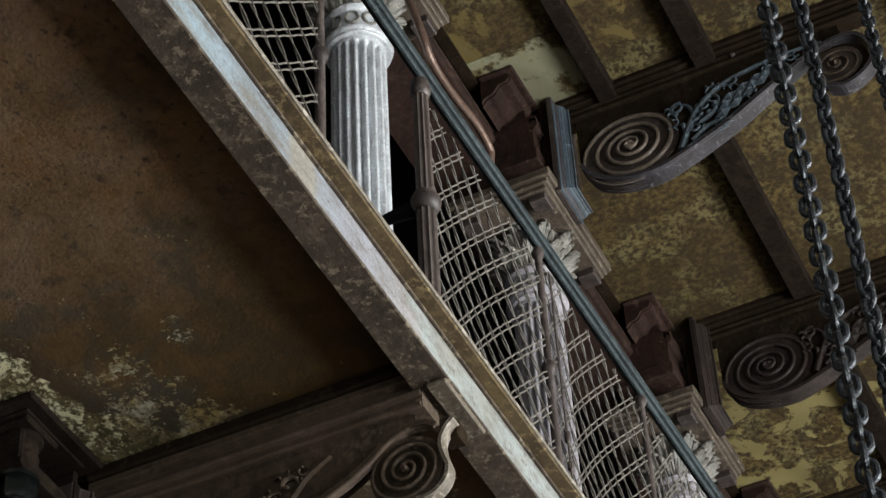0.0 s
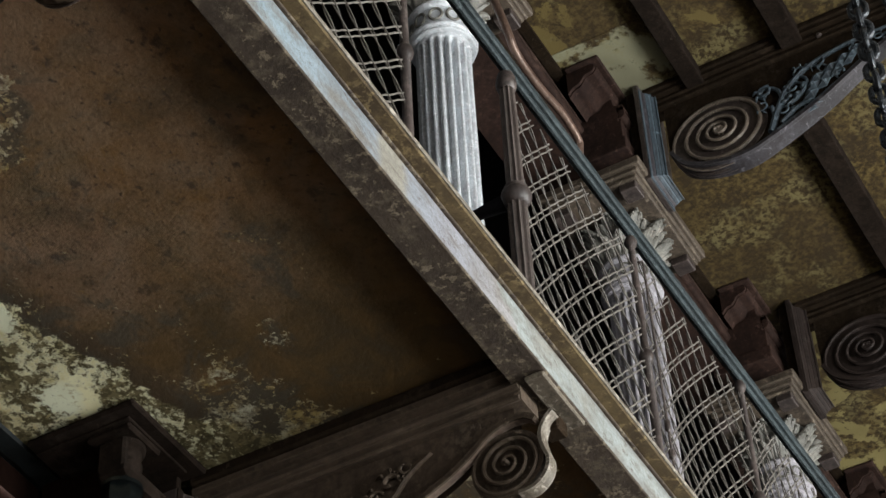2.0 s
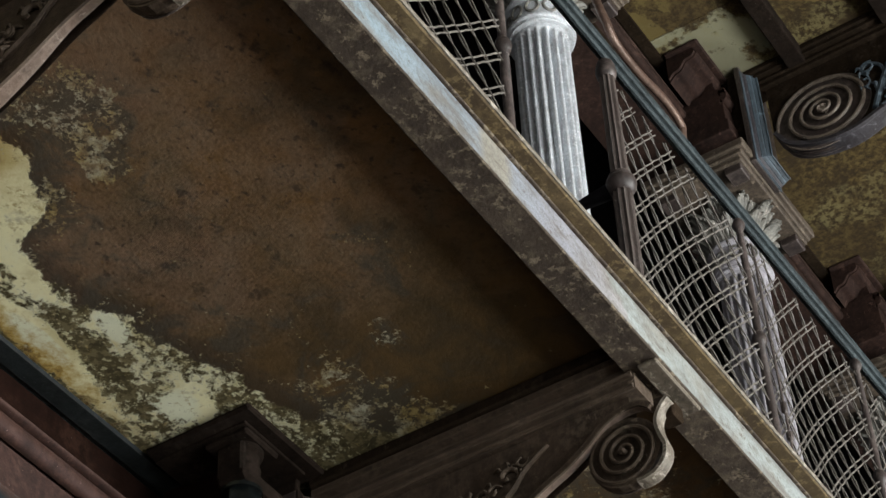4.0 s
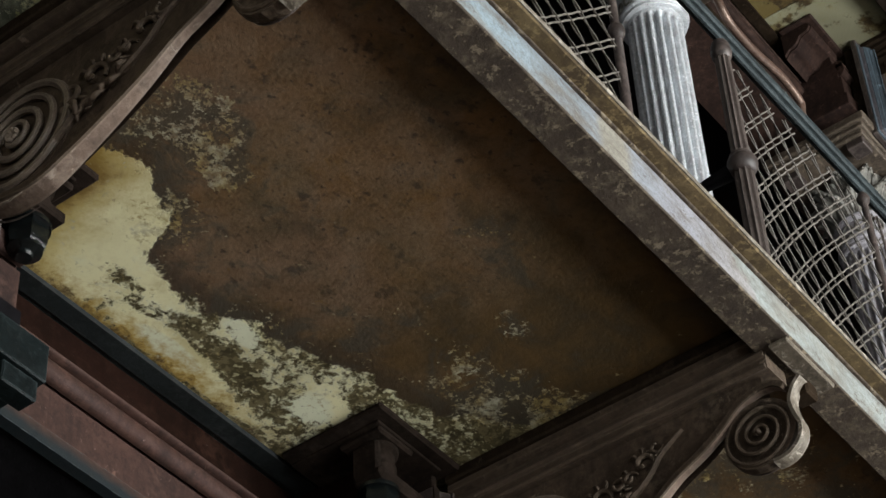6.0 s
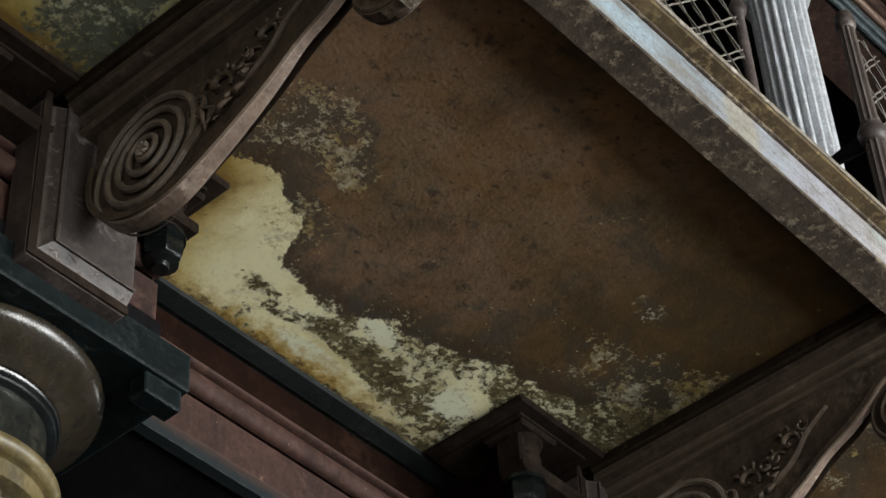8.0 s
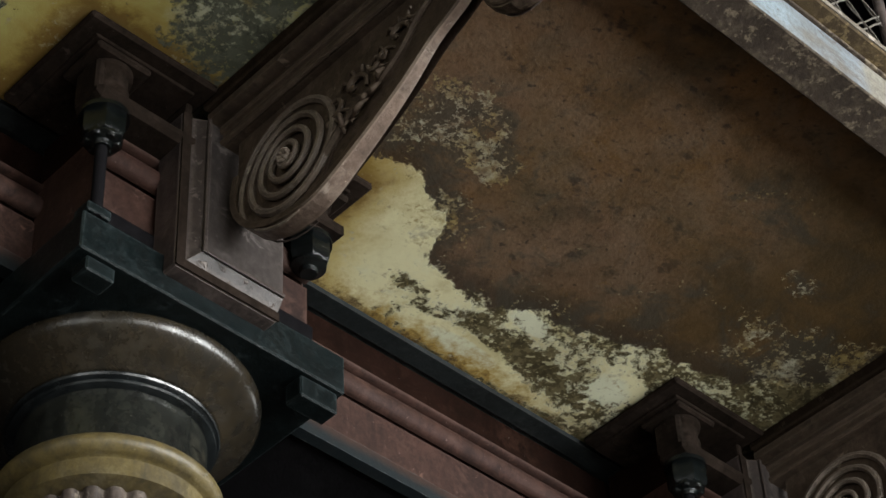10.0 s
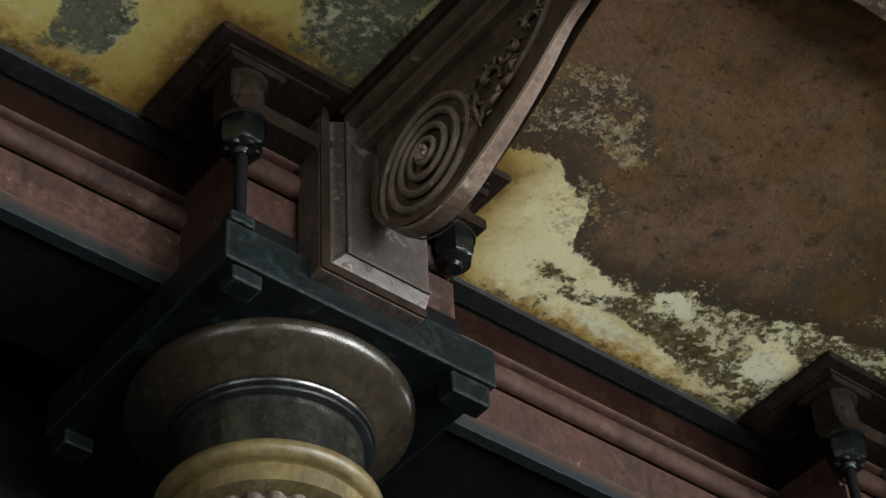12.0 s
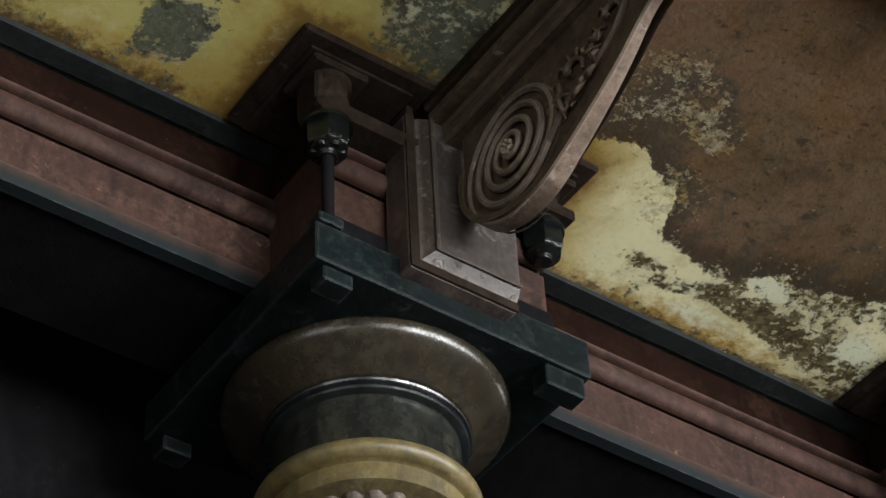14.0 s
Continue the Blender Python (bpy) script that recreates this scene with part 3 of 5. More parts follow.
# ---- geometry helpers (in modules; meshes are written in metres) ----
class Geo:
    def __init__(self):
        self.v, self.f, self.smooth = [], [], []

    def add(self, verts, faces, smooth=False):
        n = len(self.v)
        self.v += [tuple(p) for p in verts]
        self.f += [tuple(i + n for i in face) for face in faces]
        self.smooth += [smooth] * len(faces)
        return self

    def box(self, x0, x1, y0, y1, z0, z1, bevel=0.0012):
        bm = bmesh.new()
        bmesh.ops.create_cube(bm, size=1)
        for v in bm.verts:
            v.co = ((x0 + x1) / 2 + v.co.x * (x1 - x0), (y0 + y1) / 2 + v.co.y * (y1 - y0), (z0 + z1) / 2 + v.co.z * (z1 - z0))
        if bevel:
            b = min(bevel, 0.3 * min(x1 - x0, y1 - y0, z1 - z0))
            bmesh.ops.bevel(bm, geom=list(bm.edges), offset=b, segments=1, affect="EDGES")
        bm.verts.index_update()
        self.add([v.co[:] for v in bm.verts], [[v.index for v in f.verts] for f in bm.faces])
        bm.free()
        return self

    def prism(self, profile, x0, x1):
        """A (y, z) outline drawn along x."""
        n = len(profile)
        verts = [(x0, y, z) for y, z in profile] + [(x1, y, z) for y, z in profile]
        faces = [(i, (i + 1) % n, n + (i + 1) % n, n + i) for i in range(n)]
        return self.add(verts, faces + [tuple(range(n))[::-1], tuple(range(n, 2 * n))])

    def lathe(self, rows, sides=64, flutes=0, depth=0.0, cx=0.0, cy=0.0, sharp=0.6):
        verts, faces = [], []
        for r, z, *deep in rows:
            for k in range(sides):
                a = 2 * math.pi * k / sides
                q = r
                if flutes:
                    q = r - depth * (deep[0] if deep else 1.0) * max(0.0, 0.5 - 0.5 * math.cos(a * flutes)) ** sharp
                verts.append((cx + q * math.cos(a), cy + q * math.sin(a), z))
        for i in range(len(rows) - 1):
            for k in range(sides):
                a, b = i * sides + k, i * sides + (k + 1) % sides
                faces.append((a, b, b + sides, a + sides))
        faces += [tuple(range(sides))[::-1], tuple(range((len(rows) - 1) * sides, len(rows) * sides))]
        return self.add(verts, faces, True)

    def tube(self, points, radius, sides=6, closed=False):
        """A round bar along points; radius may be a list."""
        pts = [Vector(p) for p in points]
        n = len(pts)
        radii = radius if isinstance(radius, (list, tuple)) else [radius] * n
        verts, faces = [], []
        up = None
        for i, p in enumerate(pts):
            d = (pts[(i + 1) % n] - pts[i - 1]) if closed else (pts[min(i + 1, n - 1)] - pts[max(i - 1, 0)])
            d.normalize()
            if up is None:
                up = Vector((1, 0, 0)) if abs(d.x) < 0.7 else Vector((0, 0, 1))
            side = d.cross(up).normalized()
            up = side.cross(d).normalized()
            for k in range(sides):
                a = 2 * math.pi * k / sides
                verts.append(p + (side * math.cos(a) + up * math.sin(a)) * radii[i])
        for i in range(n if closed else n - 1):
            for k in range(sides):
                a, b = i * sides + k, i * sides + (k + 1) % sides
                faces.append((a, b, (b + sides) % (n * sides), (a + sides) % (n * sides)))
        if not closed:
            faces += [tuple(range(sides))[::-1], tuple(range((n - 1) * sides, n * sides))]
        return self.add(verts, faces, True)

    def strip(self, path, x0, x1, thick, narrow=0.0):
        """A flat bar bent along a (y, z) path, from x0 to x1 across; narrow: how much less wide it ends."""
        n = len(path)
        verts, faces = [], []
        for i, (y, z) in enumerate(path):
            a, b = Vector(path[max(i - 1, 0)]), Vector(path[min(i + 1, n - 1)])
            d = (b - a).normalized()
            o = Vector((-d.y, d.x)) * thick
            b = x1 - narrow * min(1.0, i / (0.6 * n)) ** 1.5
            verts += [(x0, y, z), (b, y, z), (b, y + o.x, z + o.y), (x0, y + o.x, z + o.y)]
        for i in range(n - 1):
            for k in range(4):
                a, b = 4 * i + k, 4 * i + (k + 1) % 4
                faces.append((a, b, b + 4, a + 4))
        faces += [(0, 3, 2, 1), (4 * n - 4, 4 * n - 3, 4 * n - 2, 4 * n - 1)]
        return self.add(verts, faces)

    def mesh(self, name):
        me = bpy.data.meshes.new(name)
        me.from_pydata([(x * U, y * U, z * U) for x, y, z in self.v], [], self.f)
        me.polygons.foreach_set("use_smooth", self.smooth)
        bm = bmesh.new()
        bm.from_mesh(me)
        bmesh.ops.recalc_face_normals(bm, faces=bm.faces)
        for e in bm.edges:
            if len(e.link_faces) == 2 and e.calc_face_angle() > radians(38):
                e.smooth = False
        bm.to_mesh(me)
        bm.free()
        return me


def at(x, y, z):
    """The pose at a place given in modules, z from the eye."""
    return pose(x * U, y * U, EYE + z * U)


def thing(name, place, label, category, group="", kind=""):
    ob = new(name)
    ob.matrix_world = at(*place)
    return tagged(ob, label, category, group, kind)


def part(name, geo, material, parent, label=""):
    me = geo.mesh(name)
    me.materials.append(material)
    ob = new(name, me)
    ob.parent = parent
    if label:
        ob["label"] = label
    return ob


def spline(points, steps=6):
    """Catmull-Rom through 2D or 3D points."""
    p = [Vector(q) for q in points]
    p = [2 * p[0] - p[1]] + p + [2 * p[-1] - p[-2]]
    out = []
    for i in range(1, len(p) - 2):
        for k in range(steps):
            t = k / steps
            out.append(0.5 * (2 * p[i] + (p[i + 1] - p[i - 1]) * t + (2 * p[i - 1] - 5 * p[i] + 4 * p[i + 1] - p[i + 2]) * t ** 2
                              + (3 * p[i] - p[i - 1] - 3 * p[i + 1] + p[i + 2]) * t ** 3))
    return [tuple(q) for q in out] + [tuple(p[-2])]


# ---- the hall ----
def wall_with_openings(name, along, fixed, span, height, openings, thick=0.6, mat=None, label="old plastered wall of the engine hall"):
    """A wall along "x" or "y" at a fixed place, with window openings cut through."""
    g = Geo()

    def piece(a, b, z0, z1):
        o = 0 if fixed > 0 else -thick
        lo, hi = fixed + o, fixed + o + thick
        x0, x1, y0, y1 = (a, b, lo, hi) if along == "x" else (lo, hi, a, b)
        g.box(x0 / U, x1 / U, y0 / U, y1 / U, z0 / U, z1 / U, 0)

    last = span[0]
    for m in openings:
        piece(last, m - WIN_W / 2, 0, height)
        piece(m - WIN_W / 2, m + WIN_W / 2, 0, WIN_Z0)
        piece(m - WIN_W / 2, m + WIN_W / 2, WIN_Z1, height)
        last = m + WIN_W / 2
    piece(last, span[1], 0, height)
    ob = new(name, g.mesh(name))
    ob.data.materials.append(mat or PLASTER)
    return tagged(ob, label, "wall", kind="structure")


HALL = 12.8
wall_with_openings("wall_south", "x", -9.0, (-8.0, 27.0), HALL, WINDOWS_SOUTH)
wall_with_openings("wall_east", "y", 27.0, (-9.0, 4.3), HALL, WINDOWS_EAST)
wall_with_openings("wall_north", "x", 4.3, (-8.0, 27.0), HALL, (), 0.6, NEARBLACK, "near-black iron casing behind the columns, shade in its colour")
# The west openings are invented, to let the fill lamps in.
wall_with_openings("wall_west", "y", -8.0, (-9.0, 4.3), HALL, FILL_OPENINGS_WEST)
for name, z, mat, label in (("floor", -0.2, TILE, "buff stone floor of the engine hall"), ("ceiling", HALL, PLASTER, "plain plaster ceiling of the hall")):
    ob = new(name, Geo().box(-8.6 / U, 27.6 / U, -9.6 / U, 4.9 / U, z / U, (z + 0.2) / U, 0).mesh(name))
    ob.data.materials.append(mat)
    tagged(ob, label, name, kind="structure")

# ---- the iron frame: two galleries, one over the other ----
LOW, HIGH = 1.0, 2.28             # undersides of the two decks
SHIFT = -0.045                    # the upper order stands nearer to the light
COLUMNS = range(-1, 6)


def axis_x(k):
    return X0 + k * BAY


def petal(g, root, way, out, length, fat, bend=0.003):
    """A small leaf lobe lying on a face: from root along way (y, z), bulging by out along x."""
    p0 = Vector(root)
    d = Vector((0, way[0], way[1]))
    p2 = p0 + d * length + Vector((out * 0.2, 0, 0))
    p1 = p0 + d * length * 0.5 + Vector((out, bend * -way[1], bend * way[0]))
    line = spline([p0, p1, p2], 4)
    return g.tube(line, [fat * q for q in (0.45, 0.72, 0.90, 0.98, 1.0, 0.90, 0.70, 0.42, 0.12)], 10)


def bracket(name, su, sw, foot, place, label, skin, trim, accent=None, edging=None):
    """A scrolled cast-iron console; origin: middle of its foot plate's face, at the deck's underside."""
    top = thing(name, place, label, "bracket", "consoles under the gallery")
    w, face = 0.0070, 0.0064
    part("base_plate", Geo().box(-0.039, 0.034, -0.008, 0.014 if su < 1.2 else 0.0, foot, -0.020 if su < 1.2 else -0.002), skin, top)
    if su > 1.2:
        part("back_block", Geo().box(-0.028, 0.026, 0.0, 0.016, foot + 0.012, -0.002), OLDBROWN, top)
    lo, hi, left, right, y0 = foot, (-0.021 if su < 1.2 else -0.012), -0.039, 0.034, -0.008
    part("frame_moulding", Geo().prism([(y0, lo), (y0, lo + 0.006), (y0 - 0.0012, lo + 0.006), (y0 - 0.0012, lo)], left, right)
         .box(left, left + 0.006, y0 - 0.0012, y0, lo + 0.006, hi, 0), DARKIRON if su < 1.2 else trim, top)
    a, b, out = (left + 0.0075, left + 0.0165, 0.0055) if su < 1.2 else (left + 0.006, left + 0.022, 0.015)
    for f0, f1, paint in ((0.0, 1.0, BEVEL),) if su < 1.2 else ((0.0, 0.28, edging), (0.34, 0.64, accent), (0.70, 1.0, accent)):
        bevel = Geo()
        p, q, d0, d1 = a + (b - a) * f0, a + (b - a) * f1, out * f0, out * f1
        low_p, low_q = lo + 0.0075 + 0.009 * f0, lo + 0.0075 + 0.009 * f1
        bevel.add([(p, y0 - d0, hi), (q, y0 - d1, hi), (q, y0 - d1, low_q), (p, y0 - d0, low_p), (right, y0 - d1, low_q), (right, y0 - d0, low_p),
                   (q, y0, hi), (q, y0, low_q), (right, y0, low_q), (p, y0, hi), (p, y0, low_p), (right, y0, low_p)],
                  [(0, 1, 2, 3), (3, 2, 4, 5), (0, 9, 6, 1), (4, 8, 11, 5), (1, 6, 7, 2), (2, 7, 8, 4), (0, 3, 10, 9), (3, 5, 11, 10), (9, 10, 7, 6), (10, 11, 8, 7)])
        part("bevel", bevel, paint, top, "sloped moulding rubbed to bare iron" if su < 1.2 else "")
    part("fillet", Geo().box(b - 0.0022, b + 0.0002, y0 - out - 0.0011, y0 - out + 0.0005, lo + 0.0143, hi, 0.0004).box(b, right, y0 - out - 0.0011, y0 - out + 0.0005, lo + 0.0143, lo + 0.0167, 0.0004),
         BEVEL if su < 1.2 else trim, top)
    part("panel", Geo().box(b + 0.0016, right, y0 - 0.0040, y0, lo + 0.0182, hi, 0), PANEL if su < 1.2 else skin, top)
    end = 0.283 * su if su > 1.2 else 0.2650
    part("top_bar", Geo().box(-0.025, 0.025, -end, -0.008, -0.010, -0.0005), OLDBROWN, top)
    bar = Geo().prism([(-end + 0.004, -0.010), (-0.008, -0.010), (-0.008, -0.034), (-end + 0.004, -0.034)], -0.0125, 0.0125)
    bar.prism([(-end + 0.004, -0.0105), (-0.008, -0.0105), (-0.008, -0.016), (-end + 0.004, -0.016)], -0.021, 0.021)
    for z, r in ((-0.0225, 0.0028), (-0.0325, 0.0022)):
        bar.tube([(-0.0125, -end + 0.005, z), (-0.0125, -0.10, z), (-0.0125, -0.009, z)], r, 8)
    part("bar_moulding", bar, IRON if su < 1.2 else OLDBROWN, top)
    for u in (0.165, 0.235) if su > 1.2 else ():
        part("bolt", Geo().tube([(-0.011, -u * su, -0.025), (-0.0145, -u * su, -0.025), (-0.0165, -u * su, -0.025)], [0.0042, 0.0042, 0.0025], 6), skin, top)
    raw = [(0.018, -0.090), (0.030, -0.112), (0.054, -0.126), (0.084, -0.130), (0.110, -0.122), (0.137, -0.110), (0.160, -0.098), (0.184, -0.082),
           (0.208, -0.067), (0.231, -0.054), (0.252, -0.047), (0.267, -0.050), (0.276, -0.066), (0.276, -0.086), (0.266, -0.100), (0.251, -0.106),
           (0.238, -0.100)]
    if su < 1.2:
        raw = [(0.0185, -0.064), (0.0160, -0.079), (0.0195, -0.096), (0.0320, -0.1135)] + raw[2:7] + [(0.182, -0.0835), (0.203, -0.0735), (0.220, -0.0625), (0.234, -0.0510), (0.247, -0.0465), (0.259, -0.0470), (0.266, -0.0520)]
    path = spline([(-u * su, z * sw) for u, z in raw], 5)
    part("scroll_flange", Geo().strip(path, -w - 0.0005, w + 0.001 + (0.010 if su > 1.2 else 0.0), -0.0034 if su < 1.2 else -0.0050, 0.010), RUBBED if su < 1.2 else edging, top, "curved flange, its paint rubbed to pale brown")
    part("flange_edge", Geo().strip(path, -w - 0.0022 - (0.004 if su > 1.2 else 0.0), -w - 0.0005, -0.0042 if su < 1.2 else -0.0055), IRON if su < 1.2 else edging, top)
    web = Geo()
    stem = path[:52] if su > 1.2 else path[10:68]
    n = len(stem)
    for x in (-0.0062, 0.0035):
        web.add([(x, y, z) for y, z in stem] + [(x, y, -0.030) for y, z in stem], [(i, i + 1, n + i + 1, n + i) for i in range(n - 1)])
    tu, tz, tr = (0.249, -0.077, 0.027) if su > 1.2 else (0.2440, -0.0765, 0.0265)
    tip = [(-tu * su + tr * su * math.cos(a), tz * sw + tr * sw * math.sin(a)) for a in [2 * math.pi * k / 24 for k in range(24)]]
    part("tip_disc", Geo().prism(tip, -0.0050, 0.0020), IRON if su < 1.2 else OLDBROWN, top)
    part("web", web, IRON if su < 1.2 else OLDBROWN, top)
    if su < 1.2:
        ear = spline([(-u, z) for u, z in ((0.2800, -0.0480), (0.2745, -0.0535), (0.2705, -0.0627), (0.2718, -0.0735), (0.2748, -0.0848), (0.2725, -0.0950), (0.2650, -0.1026),
                                           (0.2570, -0.1050), (0.2510, -0.1050))], 6)
        part("ear", Geo().strip(ear, -0.0072, 0.0030, 0.0026), EAR, top, "curled end of the flange, its paint rubbed pale")
        part("lug", Geo().box(0.001, 0.016, -0.2800, -0.2660, -0.0560, -0.0440, 0.0015), OLDBROWN, top)
    for side in (-1, 1):
        for name_v, cu, cz, size, turns in (("volute", 0.067 if su < 1.2 else 0.0645, -0.086, 0.0440 if su < 1.2 else 0.0455, 4.6 if su < 1.2 else 4.7), ("tip_volute", *((0.2475, -0.0775, 0.0232, 3.2) if su > 1.2 else (0.2440, -0.0765, 0.0250, 3.4)))):
            g = Geo()
            deep = 1.0 if side < 0 else 0.3
            base = face + ((0.0012 if su > 1.2 else -0.0022) if name_v == "tip_volute" and side < 0 else 0.0)
            pts, rad = [], []
            steps = int(turns * 30)
            for i in range(steps + 1):
                f = i / steps
                a = -math.pi * 0.45 - 2 * math.pi * turns * f if name_v == "volute" else math.pi * 0.5 + 2 * math.pi * turns * f
                r = size * (1 - f) ** (1.08 if su < 1.2 else 1.35) * 0.95 + 0.003 * (1 - 0.4 * f)
                pts.append((side * (base + (0.0008 + (0.0045 if su < 1.2 else 0.009) * f) * (deep if name_v == "volute" else 0.5)), -(cu * su + r * su * math.cos(a)), cz * sw + r * sw * math.sin(a)))
                rad.append((0.0031 if su < 1.2 else 0.0034) * (1 - 0.40 * f) * (size / 0.049) ** 0.7 * min(1.0, 0.15 + i / 14))
            g.tube(pts, [r * (1.0 if side < 0 else 0.6) for r in rad], 7)
            disc = [(-(cu + 0.94 * size * math.cos(2 * math.pi * k / 36)) * su, (cz + 0.94 * size * math.sin(2 * math.pi * k / 36)) * sw) for k in range(36)]
            ground = Geo().prism(disc, *sorted((side * 0.002, side * (base + 0.0008 * deep))))
            part("ground", ground, DULL if accent is DULL else IRON if su < 1.2 else skin, top)
            if side > 0:
                part(name_v, g, skin, top)
                continue
            knob = 1.0 if su > 1.2 else 0.6
            g.tube([(side * base, -cu * su, cz * sw), (side * (base + 0.007 * knob), -cu * su, cz * sw), (side * (base + 0.009 * knob), -cu * su, cz * sw)],
                   [0.0075 * knob * size / 0.049, 0.006 * knob * size / 0.049, 0.001], 10)
            for k in range(8 if name_v == "volute" else 0):
                a = 2 * math.pi * k / 8
                petal(g, (side * (face + 0.004), -cu * su, cz * sw), (math.cos(a), math.sin(a)), side * 0.003, 0.0085 * knob * size / 0.049, 0.0026 * knob)
            part(name_v, g, DULL if accent is DULL else SCROLL if name_v == "volute" else IRON, top)
        if side > 0:
            continue
        # vine, seed cone and leaves between the two volutes
        relief = IRON if su < 1.2 else accent
        rnd = random.Random(5)

        def at_face(u, z, o=0.0):
            return (side * (face + o), -u * su, z * sw)

        if su > 1.2:
            for line, fat in (([(0.108, -0.114), (0.116, -0.092), (0.128, -0.068), (0.150, -0.050), (0.180, -0.042), (0.215, -0.040), (0.240, -0.042)], 0.0040),
                              ([(0.114, -0.116), (0.140, -0.104), (0.170, -0.086), (0.200, -0.066), (0.228, -0.050)], 0.0034),
                              ([(0.112, -0.100), (0.122, -0.082), (0.120, -0.064), (0.110, -0.056), (0.103, -0.062), (0.108, -0.070)], 0.0030),
                              ([(0.118, -0.108), (0.134, -0.096), (0.146, -0.096), (0.148, -0.105), (0.140, -0.107)], 0.0028),
                              ([(0.128, -0.088), (0.140, -0.080), (0.146, -0.066), (0.140, -0.058), (0.133, -0.064)], 0.0028)):
                vine = spline([at_face(u, z, 0.003) for u, z in line], 6)
                part("stem", Geo().tube(vine, [1.25 * fat * (1 - 0.6 * i / len(vine)) for i in range(len(vine))], 7), relief, top)
            for u, z, r, a0, way in ((0.110, -0.060, 0.0085, 1.2, 1), (0.121, -0.095, 0.0080, 3.6, -1), (0.134, -0.070, 0.0075, 0.2, 1), (0.146, -0.098, 0.0065, 2.6, 1), (0.142, -0.052, 0.0065, 4.2, -1),
                                     (0.160, -0.050, 0.0070, 2.0, 1), (0.176, -0.076, 0.0065, 5.0, -1), (0.196, -0.047, 0.0075, 1.0, 1), (0.212, -0.050, 0.0060, 3.0, -1), (0.105, -0.078, 0.0065, 2.4, 1)):
                turn = [at_face(u + r * (1 - 0.62 * q / 22) * math.cos(a0 + way * 0.26 * q), z + r * (1 - 0.62 * q / 22) * math.sin(a0 + way * 0.26 * q), 0.002 + 0.005 * q / 22) for q in range(23)]
                part("curl", Geo().tube(turn, [r * 0.26 * (1 - 0.35 * abs(i / 11 - 1)) for i in range(23)], 7), relief, top)
                for da in (-0.8, 0.0, 0.8):
                    t0 = a0 + way * 2.6 + da
                    part("leaf", petal(Geo(), at_face(u + r * 0.7 * math.cos(t0), z + r * 0.7 * math.sin(t0), 0.001), (-math.cos(t0), math.sin(t0)), side * 0.004, r * 1.2, r * 0.22), relief, top)
            for row in range(5):                          # the scaly cone
                for j in range(3):
                    u, z = 0.150 + 0.0125 * row + 0.0040 * (j - 1), -0.078 + 0.0070 * row + 0.0095 * (j - 1) * (1 - 0.12 * row)
                    r = 0.0085 - 0.0006 * row
                    ring = [at_face(u + r * p, z + r * q, 0.002) for p, q in ((-0.95, -0.55), (0.35, -0.62), (1.05, 0.62), (-0.30, 0.66))]
                    part("scale", Geo().add([*ring, at_face(u + 0.25 * r, z + 0.1 * r, 0.0085)], [(0, 1, 4), (1, 2, 4), (2, 3, 4), (3, 0, 4), (3, 2, 1, 0)]), relief, top)
        else:
            vine = spline([at_face(u, z, 0.001) for u, z in ((0.097, -0.106), (0.112, -0.094), (0.128, -0.087), (0.145, -0.082), (0.160, -0.072), (0.172, -0.058), (0.190, -0.046))], 6)
            part("stem", Geo().tube(vine, [0.0034 * (1 - 0.5 * i / len(vine)) for i in range(len(vine))], 7), relief, top)
            for u, z, r, a0, way in ((0.1075, -0.0775, 0.0080, 2.4, 1), (0.1235, -0.0725, 0.0082, -0.6, 1), (0.1375, -0.0685, 0.0060, 2.2, -1), (0.1475, -0.0675, 0.0058, 0.4, 1),
                                     (0.1590, -0.0600, 0.0078, -0.8, 1), (0.1130, -0.0960, 0.0050, 3.4, -1), (0.1700, -0.0520, 0.0048, 0.6, -1)):
                turn = [at_face(u + r * (1 - 0.62 * q / 22) * math.cos(a0 + way * 0.26 * q), z + r * (1 - 0.62 * q / 22) * math.sin(a0 + way * 0.26 * q), 0.001 + 0.0035 * q / 22) for q in range(23)]
                part("curl", Geo().tube(turn, [r * 0.25 * (1 - 0.35 * abs(i / 11 - 1)) for i in range(23)], 7), relief, top)
                for da in (-0.7, 0.0, 0.7):
                    way_out = a0 + way * 2.6 + da
                    part("leaf", petal(Geo(), at_face(u + r * 0.7 * math.cos(way_out), z + r * 0.7 * math.sin(way_out), 0.0), (-math.cos(way_out), math.sin(way_out)), side * 0.0030, r * 1.25, r * 0.17), relief, top)
        for k in range(6 if su > 1.2 else 5):            # leaves along the flange
            u = 0.112 + 0.0068 * k
            z = -0.100 + 0.0047 * k + rnd.uniform(0.0, 0.012) if su > 1.2 else -0.104 + 0.0042 * k + rnd.uniform(0.0, 0.005)
            a = rnd.uniform(0.3, 2.2)
            part("leaf", petal(Geo(), at_face(u, z, 0.001), (-math.cos(a), math.sin(a)), side * rnd.uniform(0.003, 0.006), rnd.uniform(0.009, 0.016), rnd.uniform(0.0022, 0.0034) * (1.0 if su > 1.2 else 0.6)), relief, top)
    return top


